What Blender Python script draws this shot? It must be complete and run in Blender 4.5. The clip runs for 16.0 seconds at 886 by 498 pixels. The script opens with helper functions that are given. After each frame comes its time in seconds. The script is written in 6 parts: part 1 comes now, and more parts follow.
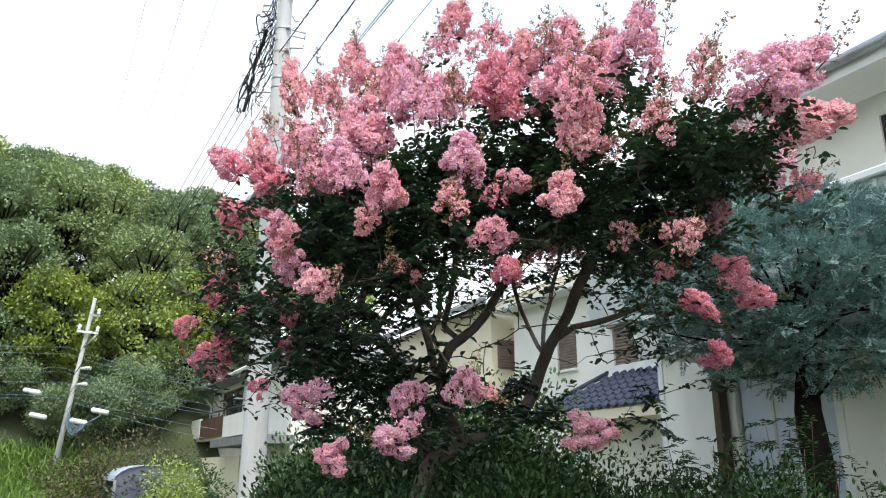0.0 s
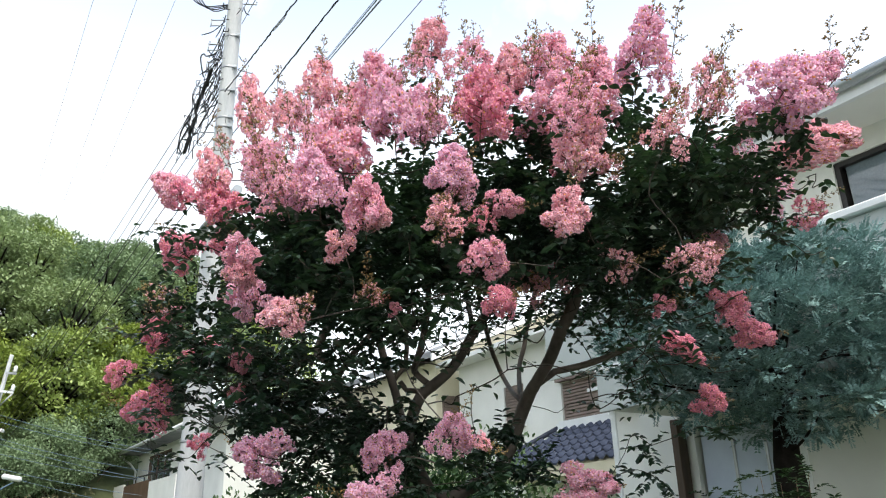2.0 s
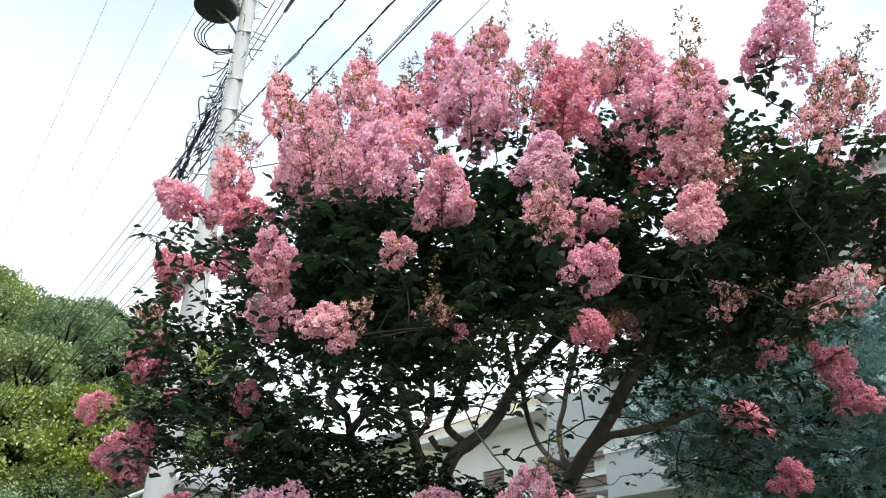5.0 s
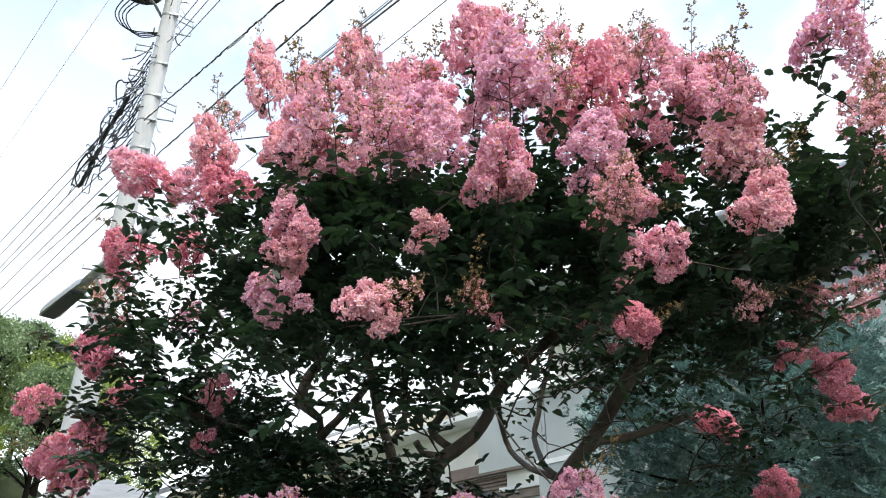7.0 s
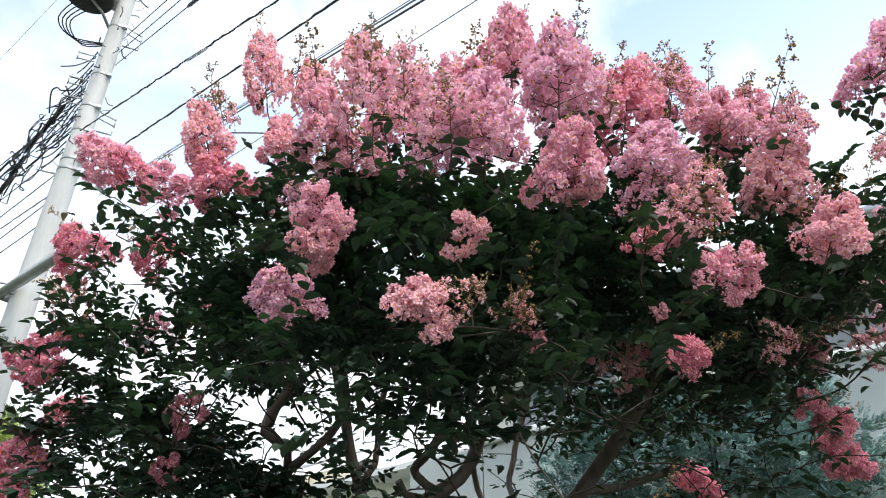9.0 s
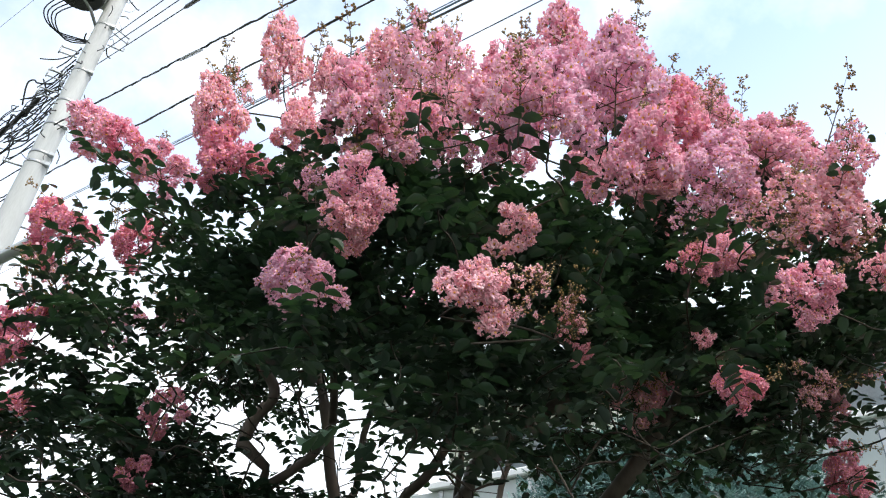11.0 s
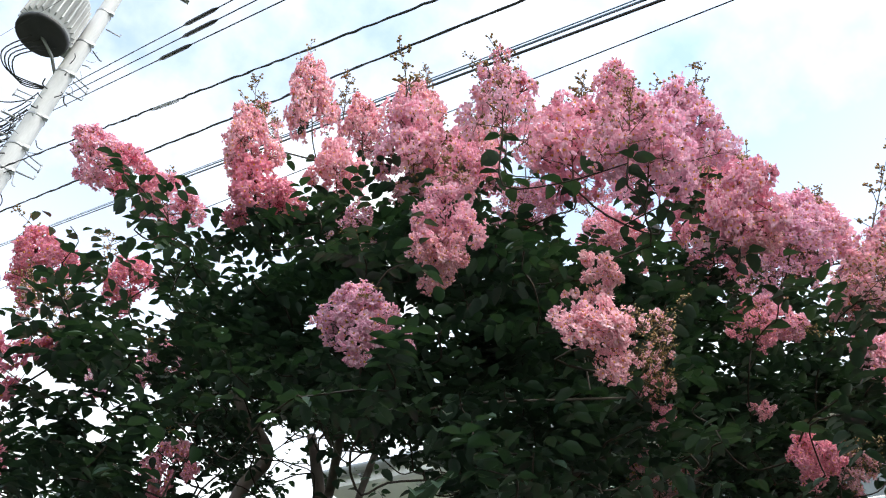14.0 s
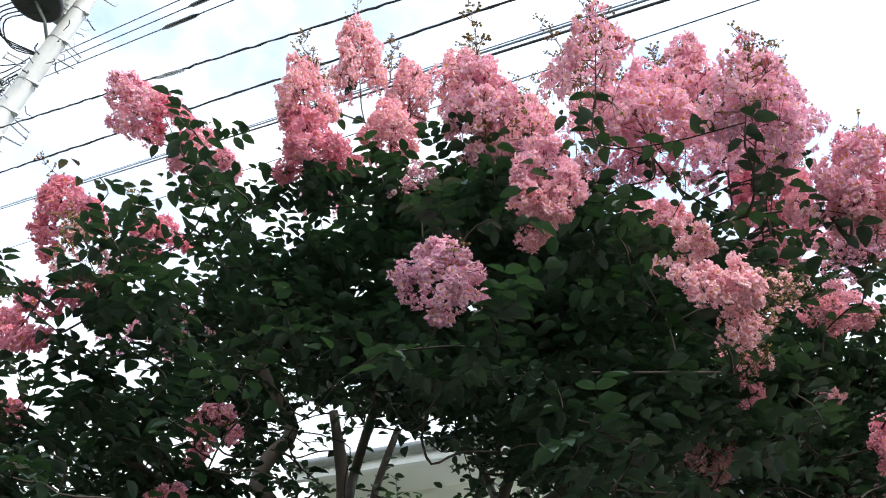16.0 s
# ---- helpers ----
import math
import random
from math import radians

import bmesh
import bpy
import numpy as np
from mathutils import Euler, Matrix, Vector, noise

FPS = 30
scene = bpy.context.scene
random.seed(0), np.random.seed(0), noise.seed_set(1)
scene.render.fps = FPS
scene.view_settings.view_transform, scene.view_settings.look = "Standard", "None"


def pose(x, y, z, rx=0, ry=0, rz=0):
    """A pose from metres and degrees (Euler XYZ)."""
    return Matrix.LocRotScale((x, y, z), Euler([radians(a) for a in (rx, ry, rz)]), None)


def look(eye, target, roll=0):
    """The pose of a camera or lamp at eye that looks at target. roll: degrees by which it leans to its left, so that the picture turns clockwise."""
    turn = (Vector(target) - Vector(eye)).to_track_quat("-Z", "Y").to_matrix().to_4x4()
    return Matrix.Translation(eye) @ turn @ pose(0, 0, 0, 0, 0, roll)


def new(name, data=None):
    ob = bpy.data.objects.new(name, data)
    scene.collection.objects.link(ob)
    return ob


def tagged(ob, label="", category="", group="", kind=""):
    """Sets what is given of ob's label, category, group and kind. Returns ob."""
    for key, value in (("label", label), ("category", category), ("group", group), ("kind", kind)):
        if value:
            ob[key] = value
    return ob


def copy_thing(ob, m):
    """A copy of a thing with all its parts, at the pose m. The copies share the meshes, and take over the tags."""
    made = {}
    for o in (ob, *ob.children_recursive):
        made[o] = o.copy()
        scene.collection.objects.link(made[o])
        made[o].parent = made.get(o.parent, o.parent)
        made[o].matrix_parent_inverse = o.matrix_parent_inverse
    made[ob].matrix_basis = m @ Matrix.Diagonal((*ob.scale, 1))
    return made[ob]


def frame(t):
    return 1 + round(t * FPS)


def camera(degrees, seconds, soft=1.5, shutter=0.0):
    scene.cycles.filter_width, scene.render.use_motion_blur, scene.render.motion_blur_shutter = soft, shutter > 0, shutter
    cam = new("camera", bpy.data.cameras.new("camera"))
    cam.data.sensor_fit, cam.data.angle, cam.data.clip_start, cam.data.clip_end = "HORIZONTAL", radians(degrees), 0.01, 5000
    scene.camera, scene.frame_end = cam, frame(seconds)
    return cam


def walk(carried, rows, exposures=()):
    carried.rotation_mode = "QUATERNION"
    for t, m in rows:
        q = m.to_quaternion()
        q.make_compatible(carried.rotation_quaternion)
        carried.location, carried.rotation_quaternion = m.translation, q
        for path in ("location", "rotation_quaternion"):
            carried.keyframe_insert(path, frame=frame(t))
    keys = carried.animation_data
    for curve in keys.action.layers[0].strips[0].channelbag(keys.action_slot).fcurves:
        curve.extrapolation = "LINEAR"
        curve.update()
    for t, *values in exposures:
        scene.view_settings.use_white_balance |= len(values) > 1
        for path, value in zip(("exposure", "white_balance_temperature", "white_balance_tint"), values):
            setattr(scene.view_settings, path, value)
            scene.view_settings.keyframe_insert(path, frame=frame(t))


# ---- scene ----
cam = camera(61.5, 16.0, soft=1.1)
METRES, EYE, TILT, LEAN, TURN = 3.5, 1.5, 16.5, 0.0, 0.0
ROWS = [
    (0.0, 0.0, 0.0, 0.0, 0.0, 0.0, -0.0),
    (0.5, -0.0005, 0.032, -0.0112, 0.47, -0.16, -0.8),
    (1.0, -0.0338, 0.0623, -0.0189, -2.8, 0.42, -0.12),
    (1.5, -0.0605, 0.0916, -0.0256, -5.65, 2.48, -0.12),
    (2.0, -0.0579, 0.1223, -0.0353, -4.83, 4.4, -0.13),
    (2.5, -0.0648, 0.1499, -0.046, -4.26, 5.38, -0.29),
    (3.0, -0.1076, 0.18, -0.0531, -7.52, 5.47, -0.64),
    (3.5, -0.1337, 0.2089, -0.0616, -8.9, 6.24, -1.77),
    (4.0, -0.1342, 0.2466, -0.0784, -5.87, 8.33, -2.01),
    (6.5, -0.231, 0.3888, -0.1208, -13.38, 11.94, -4.96),
    (7.0, -0.264, 0.4128, -0.1242, -15.53, 12.44, -4.04),
    (7.5, -0.2718, 0.4308, -0.1288, -16.28, 14.71, -4.33),
    (8.0, -0.2755, 0.4578, -0.1386, -16.78, 15.15, -6.26),
    (8.5, -0.3138, 0.4903, -0.148, -20.34, 17.01, -5.05),
    (9.0, -0.3372, 0.52, -0.1582, -22.81, 17.36, -6.58),
    (11.5, -0.3621, 0.6275, -0.1927, -28.0, 22.47, -10.63),
    (12.0, -0.364, 0.6437, -0.1988, -28.86, 23.89, -10.43),
    (12.5, -0.3947, 0.6654, -0.2034, -32.16, 27.43, -8.92),
    (13.0, -0.4092, 0.6799, -0.2072, -33.82, 28.62, -10.45),
    (13.5, -0.4052, 0.6823, -0.2094, -32.8, 28.62, -12.26),
    (14.0, -0.4253, 0.704, -0.2171, -34.06, 29.24, -11.29),
    (14.5, -0.4423, 0.7346, -0.2255, -37.32, 29.45, -11.34),
    (15.0, -0.4442, 0.7443, -0.2282, -37.34, 29.83, -12.39),
    (15.5, -0.4417, 0.7488, -0.2334, -36.78, 30.16, -13.5),
    (16.0, -0.4607, 0.779, -0.2435, -37.43, 29.96, -12.86),
]
walk(cam, [(t, pose(0, 0, EYE, TILT, LEAN, TURN) @ pose(METRES * x, METRES * y, METRES * z, 90 + pitch, roll, yaw)) for t, x, y, z, yaw, pitch, roll in ROWS],
     exposures=((0.0, 0.0), (11.5, 0.05), (14.0, 0.1), (16.0, 0.25)))

# ---- world, sun ----
SUN_UP, SUN_ROUND = 60.0, 165.0
world = bpy.data.worlds.new("sky")
scene.world = world
world.use_nodes = True
wn, wl = world.node_tree.nodes, world.node_tree.links
wn.clear()
sky = wn.new("ShaderNodeTexSky")
sky.sky_type, sky.sun_disc = "NISHITA", False
sky.sun_elevation, sky.sun_rotation = radians(SUN_UP), radians(SUN_ROUND)
sky.dust_density = 2.0
clear = wn.new("ShaderNodeVectorMath"); clear.operation = "MULTIPLY"; clear.inputs[1].default_value = (0.31, 0.34, 0.32)
wl.new(sky.outputs[0], clear.inputs[0])
cloud = wn.new("ShaderNodeTexNoise")
cloud.inputs["Scale"].default_value, cloud.inputs["Detail"].default_value, cloud.inputs["Roughness"].default_value = 2.6, 7.0, 0.55
cover = wn.new("ShaderNodeMapRange")
cover.inputs[1].default_value, cover.inputs[2].default_value, cover.inputs[3].default_value = 0.44, 0.71, 0.08
wl.new(cloud.outputs[0], cover.inputs[0])
# thin cloud thickens towards the horizon
where = wn.new("ShaderNodeTexCoord")
drift = wn.new("ShaderNodeVectorMath"); drift.inputs[1].default_value = (1.1, -0.4, 0.5)
wl.new(where.outputs["Generated"], drift.inputs[0]); wl.new(drift.outputs[0], cloud.inputs["Vector"])
height = wn.new("ShaderNodeSeparateXYZ"); wl.new(where.outputs["Generated"], height.inputs[0])
veil = wn.new("ShaderNodeMapRange")
veil.inputs[1].default_value, veil.inputs[2].default_value, veil.inputs[3].default_value, veil.inputs[4].default_value = 0.42, 0.80, 0.85, 0.06
wl.new(height.outputs[2], veil.inputs[0])
most = wn.new("ShaderNodeMath"); most.operation = "MAXIMUM"
wl.new(cover.outputs[0], most.inputs[0]); wl.new(veil.outputs[0], most.inputs[1])
mixed = wn.new("ShaderNodeMixRGB")
mixed.inputs[2].default_value = (1.22, 1.24, 1.27, 1)
wl.new(most.outputs[0], mixed.inputs[0]); wl.new(clear.outputs[0], mixed.inputs[1])
backg = wn.new("ShaderNodeBackground"); backg.inputs[1].default_value = 1.25
wl.new(mixed.outputs[0], backg.inputs[0])
wout = wn.new("ShaderNodeOutputWorld"); wl.new(backg.outputs[0], wout.inputs[0])
sun = new("sun", bpy.data.lights.new("sun", "SUN"))
sun.data.energy, sun.data.angle, sun.data.color = 2.6, radians(12), (1.0, 0.93, 0.84)
az = radians(SUN_ROUND)
sun.matrix_world = look((40 * math.sin(az) * math.cos(radians(SUN_UP)), 40 * math.cos(az) * math.cos(radians(SUN_UP)), 40 * math.sin(radians(SUN_UP))), (0, 0, 0))


# ---- materials ----
def material(name, low, high, scale=8.0, rough=0.7, bump=0.0, fine=60.0, metal=0.0, by_object=0.0, by_island=0.0, through_light=0.0, coat=0.0, streak=None, through_tint=None, sheen=0.5):
    """Two-tone surface: broad noise between low and high, fine noise for grain and relief."""
    m = bpy.data.materials.new(name)
    m.use_nodes = True
    n, l = m.node_tree.nodes, m.node_tree.links
    p = n["Principled BSDF"]
    tc = n.new("ShaderNodeTexCoord")
    mp = n.new("ShaderNodeMapping")
    l.new(tc.outputs["Object"], mp.inputs[0])
    if streak:
        mp.inputs["Scale"].default_value = streak
    a = n.new("ShaderNodeTexNoise"); a.inputs["Scale"].default_value = scale; a.inputs["Detail"].default_value = 5
    b = n.new("ShaderNodeTexNoise"); b.inputs["Scale"].default_value = fine; b.inputs["Detail"].default_value = 3
    l.new(mp.outputs[0], a.inputs[0]); l.new(mp.outputs[0], b.inputs[0])
    add = n.new("ShaderNodeMath"); add.operation = "MULTIPLY_ADD"; add.inputs[1].default_value = 0.35
    l.new(b.outputs[0], add.inputs[0]); l.new(a.outputs[0], add.inputs[2])
    rng = n.new("ShaderNodeMapRange"); rng.inputs[1].default_value, rng.inputs[2].default_value = 0.42, 0.92
    l.new(add.outputs[0], rng.inputs[0])
    val = rng.outputs[0]
    for amount, node, out in ((by_object, "ShaderNodeObjectInfo", "Random"), (by_island, "ShaderNodeNewGeometry", "Random Per Island")):
        if amount:
            s = n.new(node)
            mm = n.new("ShaderNodeMix")
            mm.inputs[0].default_value = amount
            l.new(val, mm.inputs[2]); l.new(s.outputs[out], mm.inputs[3])
            val = mm.outputs[0]
    mix = n.new("ShaderNodeMixRGB")
    mix.inputs[1].default_value, mix.inputs[2].default_value = (*low, 1), (*high, 1)
    l.new(val, mix.inputs[0]); l.new(mix.outputs[0], p.inputs["Base Color"])
    p.inputs["Roughness"].default_value, p.inputs["Metallic"].default_value = rough, metal
    p.inputs["Coat Weight"].default_value, p.inputs["Specular IOR Level"].default_value = coat, sheen
    if bump:
        bp = n.new("ShaderNodeBump"); bp.inputs["Strength"].default_value = bump; bp.inputs["Distance"].default_value = 0.01
        l.new(add.outputs[0], bp.inputs["Height"]); l.new(bp.outputs[0], p.inputs["Normal"])
    if through_light:
        t = n.new("ShaderNodeBsdfTranslucent"); l.new(mix.outputs[0], t.inputs[0])
        if through_tint:  # thin leaves pass a yellower green than they reflect
            tint = n.new("ShaderNodeVectorMath"); tint.operation = "MULTIPLY"; tint.inputs[1].default_value = through_tint
            l.new(mix.outputs[0], tint.inputs[0]); l.new(tint.outputs[0], t.inputs[0])
        ms = n.new("ShaderNodeMixShader"); ms.inputs[0].default_value = through_light
        l.new(p.outputs[0], ms.inputs[1]); l.new(t.outputs[0], ms.inputs[2])
        l.new(ms.outputs[0], n["Material Output"].inputs[0])
    return m


PETAL = material("petal", (0.87, 0.31, 0.46), (0.99, 0.77, 0.86), 14, 0.7, by_object=0.2, by_island=0.32, through_light=0.3)
PETAL_SALMON = material("petal_salmon", (0.88, 0.33, 0.44), (0.99, 0.77, 0.81), 14, 0.7, by_object=0.2, by_island=0.32, through_light=0.3)
PETAL_LILAC = material("petal_lilac", (0.86, 0.36, 0.54), (0.98, 0.77, 0.89), 14, 0.7, by_object=0.2, by_island=0.32, through_light=0.3)
PETAL_ROSE = material("petal_rose", (0.81, 0.22, 0.35), (0.97, 0.57, 0.68), 14, 0.7, by_object=0.2, by_island=0.32, through_light=0.3)
STAMEN = material("stamen", (0.80, 0.30, 0.04), (0.95, 0.62, 0.10), 20, 0.6)
BUD = material("bud", (0.16, 0.13, 0.035), (0.46, 0.27, 0.10), 30, 0.5, by_island=0.7)
TWIG = material("twig", (0.07, 0.045, 0.025), (0.15, 0.09, 0.05), 40, 0.7)
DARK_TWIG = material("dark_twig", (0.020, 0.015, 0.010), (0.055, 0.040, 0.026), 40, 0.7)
LEAF = material("crape_leaf", (0.008, 0.026, 0.017), (0.055, 0.100, 0.062), 3, 0.37, by_island=0.6, through_light=0.13, through_tint=(1.5, 1.9, 0.7), sheen=0.85)
BARK = material("smooth_bark", (0.060, 0.047, 0.038), (0.165, 0.132, 0.105), 9, 0.65, bump=0.3, fine=45, streak=(1, 1, 0.35))
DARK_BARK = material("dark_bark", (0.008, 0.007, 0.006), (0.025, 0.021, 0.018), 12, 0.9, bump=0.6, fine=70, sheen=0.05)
# wide tone range paints the crown's highlights and shaded gaps into the needles
NEEDLE = material("blue_needle", (0.018, 0.062, 0.056), (0.34, 0.53, 0.50), 5.0, 0.65, by_island=0.4, through_light=0.08)
HEDGE_LEAF = material("hedge_leaf", (0.006, 0.022, 0.006), (0.032, 0.074, 0.019), 3, 0.5, by_island=0.55, through_light=0.12, sheen=0.25)
SHRUB_LEAF = material("shrub_leaf", (0.03, 0.075, 0.022), (0.11, 0.18, 0.065), 3, 0.5, by_island=0.6, through_light=0.2)
RED_LEAF = material("reddish_leaf", (0.05, 0.06, 0.025), (0.15, 0.13, 0.05), 3, 0.5, by_island=0.6, through_light=0.2)
LIME_LEAF = material("lime_leaf", (0.17, 0.24, 0.035), (0.36, 0.43, 0.09), 2, 0.5, by_island=0.5, through_light=0.25)
WOOD_DARK = material("woodland_leaf_deep", (0.11, 0.18, 0.085), (0.34, 0.44, 0.23), 0.8, 0.55, by_object=0.3, by_island=0.45, through_light=0.2)
WOOD_YELLOW = material("woodland_leaf_fresh", (0.19, 0.27, 0.06), (0.46, 0.55, 0.16), 0.8, 0.55, by_object=0.3, by_island=0.45, through_light=0.2)
WOOD_LEAF = material("woodland_leaf", (0.14, 0.21, 0.08), (0.41, 0.50, 0.23), 0.8, 0.55, by_object=0.3, by_island=0.45, through_light=0.2)
GRASS = material("bank_grass", (0.10, 0.20, 0.03), (0.22, 0.34, 0.07), 2, 0.7, by_island=0.5, through_light=0.25)
SOIL = material("ground_soil", (0.030, 0.045, 0.016), (0.085, 0.105, 0.045), 0.5, 0.95, bump=0.5, fine=9)
ASPHALT = material("asphalt", (0.040, 0.040, 0.042), (0.07, 0.07, 0.07), 0.8, 0.9, bump=0.5, fine=160)
CONCRETE = material("pole_concrete", (0.42, 0.43, 0.43), (0.62, 0.63, 0.63), 3, 0.8, bump=0.15, fine=80, streak=(1, 1, 0.15))
STUCCO_WHITE = material("white_stucco", (0.72, 0.72, 0.67), (0.84, 0.84, 0.79), 1.3, 0.85, bump=0.25, fine=140)
STUCCO_CREAM = material("cream_stucco", (0.68, 0.62, 0.45), (0.82, 0.76, 0.60), 1.3, 0.85, bump=0.25, fine=140)
WHITE_PAINT = material("white_paint", (0.70, 0.72, 0.72), (0.84, 0.85, 0.84), 2, 0.45, fine=30)
GREY_METAL = material("grey_metal", (0.34, 0.36, 0.37), (0.50, 0.52, 0.53), 4, 0.4, metal=0.6)
BALCONY_PANEL = material("balcony_panel", (0.36, 0.40, 0.39), (0.47, 0.51, 0.50), 1.1, 0.35, fine=5)
BLUE_PANEL = material("pale_blue_panel", (0.40, 0.47, 0.58), (0.55, 0.62, 0.72), 0.9, 0.4, fine=6)
BROWN_WOOD = material("brown_wood", (0.07, 0.04, 0.025), (0.17, 0.10, 0.06), 6, 0.6, bump=0.3, fine=50, streak=(1, 1, 0.1))
DARK_WOOD = material("dark_wood", (0.03, 0.018, 0.012), (0.08, 0.05, 0.03), 6, 0.6, bump=0.3, fine=50, streak=(1, 1, 0.1))
DARK_FRAME = material("dark_frame", (0.015, 0.014, 0.013), (0.035, 0.03, 0.028), 5, 0.45)
SHUTTER = material("shutter_brown", (0.16, 0.12, 0.10), (0.26, 0.20, 0.17), 4, 0.55)
GLASS = material("window_glass", (0.10, 0.13, 0.15), (0.20, 0.25, 0.28), 0.7, 0.06, coat=1.0)
TILE = material("blue_roof_tile", (0.022, 0.027, 0.045), (0.055, 0.065, 0.10), 6, 0.45, by_island=0.4, bump=0.1, sheen=0.2)
SLATE = material("grey_roof", (0.16, 0.17, 0.18), (0.28, 0.29, 0.30), 3, 0.7, bump=0.2)
CABLE = material("black_cable", (0.012, 0.012, 0.013), (0.03, 0.03, 0.03), 6, 0.5)
CABLE_BLUE = material("blue_grey_cable", (0.10, 0.16, 0.22), (0.18, 0.26, 0.34), 6, 0.5)
SLATE_VIOLET = material("dusky_violet_panel", (0.10, 0.10, 0.15), (0.17, 0.17, 0.24), 2, 0.5)
STEEL = material("galvanised_steel", (0.30, 0.31, 0.32), (0.48, 0.49, 0.50), 9, 0.45, metal=0.7)
TRAFO_PAINT = material("transformer_paint", (0.45, 0.46, 0.46), (0.60, 0.61, 0.60), 3, 0.5)
TRAFO_BASE = material("transformer_base", (0.02, 0.022, 0.024), (0.05, 0.05, 0.052), 5, 0.6)
CERAMIC = material("ceramic", (0.75, 0.76, 0.76), (0.85, 0.85, 0.85), 5, 0.2)


# ---- helpers ----
def part(name, bm, mat, parent, label="", kind=""):
    """One mesh object under a thing or a part; bm may be a bmesh or a ready mesh."""
    if isinstance(bm, bpy.types.Mesh):
        me = bm
    else:
        me = bpy.data.meshes.new(name)
        bm.to_mesh(me)
        bm.free()
    if mat is not None and not me.materials:
        me.materials.append(mat)
    ob = new(name, me)
    ob.parent = parent
    return tagged(ob, label, kind=kind)


def thing(name, m, label, category, group="", kind=""):
    ob = new(name)
    ob.matrix_world = m
    return tagged(ob, label, category, group, kind)


def box(bm, x0, x1, y0, y1, z0, z1, bevel=0.0):
    v = [bm.verts.new(p) for p in ((x0, y0, z0), (x1, y0, z0), (x1, y1, z0), (x0, y1, z0), (x0, y0, z1), (x1, y0, z1), (x1, y1, z1), (x0, y1, z1))]
    fs = [bm.faces.new([v[i] for i in q]) for q in ((3, 2, 1, 0), (4, 5, 6, 7), (0, 1, 5, 4), (1, 2, 6, 5), (2, 3, 7, 6), (3, 0, 4, 7))]
    if bevel:
        bmesh.ops.bevel(bm, geom=list({e for f in fs for e in f.edges}), offset=bevel, segments=1, affect="EDGES")
    return bm


def boxed(*a, bevel=0.0):
    return box(bmesh.new(), *a, bevel=bevel)


def tube(bm, pts, radii, segs=8, caps=True):
    """A round tube along pts, with a radius at each."""
    pts = [Vector(p) for p in pts]
    rings, side = [], None
    for i, p in enumerate(pts):
        d = (pts[min(i + 1, len(pts) - 1)] - pts[max(i - 1, 0)]).normalized()
        if side is None:
            side = d.cross(Vector((0.3, 0.9, 0.31))).normalized()
        side = (side - d * side.dot(d)).normalized()
        other = d.cross(side)
        r = radii[i] if hasattr(radii, "__len__") else radii
        rings.append([bm.verts.new(p + (side * math.cos(a) + other * math.sin(a)) * r) for a in (2 * math.pi * k / segs for k in range(segs))])
    for a, b in zip(rings, rings[1:]):
        for k in range(segs):
            f = bm.faces.new((a[k], a[(k + 1) % segs], b[(k + 1) % segs], b[k]))
            f.smooth = True
    if caps:
        bm.faces.new(rings[0][::-1]); bm.faces.new(rings[-1])
    return bm


def lathe(bm, profile, segs=20, at=(0, 0, 0)):
    """A turned shape from (radius, height) pairs about z."""
    rings = [[bm.verts.new((at[0] + r * math.cos(2 * math.pi * k / segs), at[1] + r * math.sin(2 * math.pi * k / segs), at[2] + z)) for k in range(segs)] for r, z in profile]
    for a, b in zip(rings, rings[1:]):
        for k in range(segs):
            bm.faces.new((a[k], a[(k + 1) % segs], b[(k + 1) % segs], b[k])).smooth = True
    bm.faces.new(rings[0][::-1]); bm.faces.new(rings[-1])
    return bm


def smooth_line(pts, steps=4):
    """Catmull-Rom through pts."""
    pts = [Vector(p) for p in pts]
    out = []
    for i in range(len(pts) - 1):
        a, b, c, d = pts[max(i - 1, 0)], pts[i], pts[i + 1], pts[min(i + 2, len(pts) - 1)]
        for k in range(steps):
            t = k / steps
            out.append(0.5 * (2 * b + (c - a) * t + (2 * a - 5 * b + 4 * c - d) * t * t + (3 * b - a - 3 * c + d) * t ** 3))
    out.append(pts[-1])
    return out


def unit(a):
    return a / np.maximum(np.linalg.norm(a, axis=-1, keepdims=True), 1e-9)


def leaf_mesh(name, pos, along, up, length, width, fold=0.25, droop=0.15):
    """Ovate leaves of eight points each, folded along the rib and drooping to the tip, joined into one mesh."""
    pos, along, up = np.asarray(pos, float), unit(np.asarray(along, float)), np.asarray(up, float)
    n = len(pos)
    length, width = np.broadcast_to(length, n)[:, None], np.broadcast_to(width, n)[:, None]
    side = unit(np.cross(along, up))
    nor = np.cross(side, along)
    v = np.empty((n, 8, 3))
    for i, (a, w) in enumerate(((0.0, 0.0), (0.2, 0.40), (0.5, 0.5), (0.8, 0.30), (1.0, 0.0), (0.8, -0.30), (0.5, -0.5), (0.2, -0.40))):
        v[:, i] = pos + along * length * a + side * width * w + nor * (width * fold * abs(w) * 2 - length * droop * a * a)
    base = np.arange(n)[:, None] * 8
    quads = np.concatenate([base + [0, 1, 2, 3], base + [0, 3, 4, 5], base + [0, 5, 6, 7]])
    me = bpy.data.meshes.new(name)
    me.vertices.add(n * 8); me.vertices.foreach_set("co", v.ravel())
    me.loops.add(len(quads) * 4); me.loops.foreach_set("vertex_index", quads.ravel().astype(np.int32))
    me.polygons.add(len(quads)); me.polygons.foreach_set("loop_start", np.arange(0, len(quads) * 4, 4, dtype=np.int32))
    me.update(calc_edges=True)
    return me


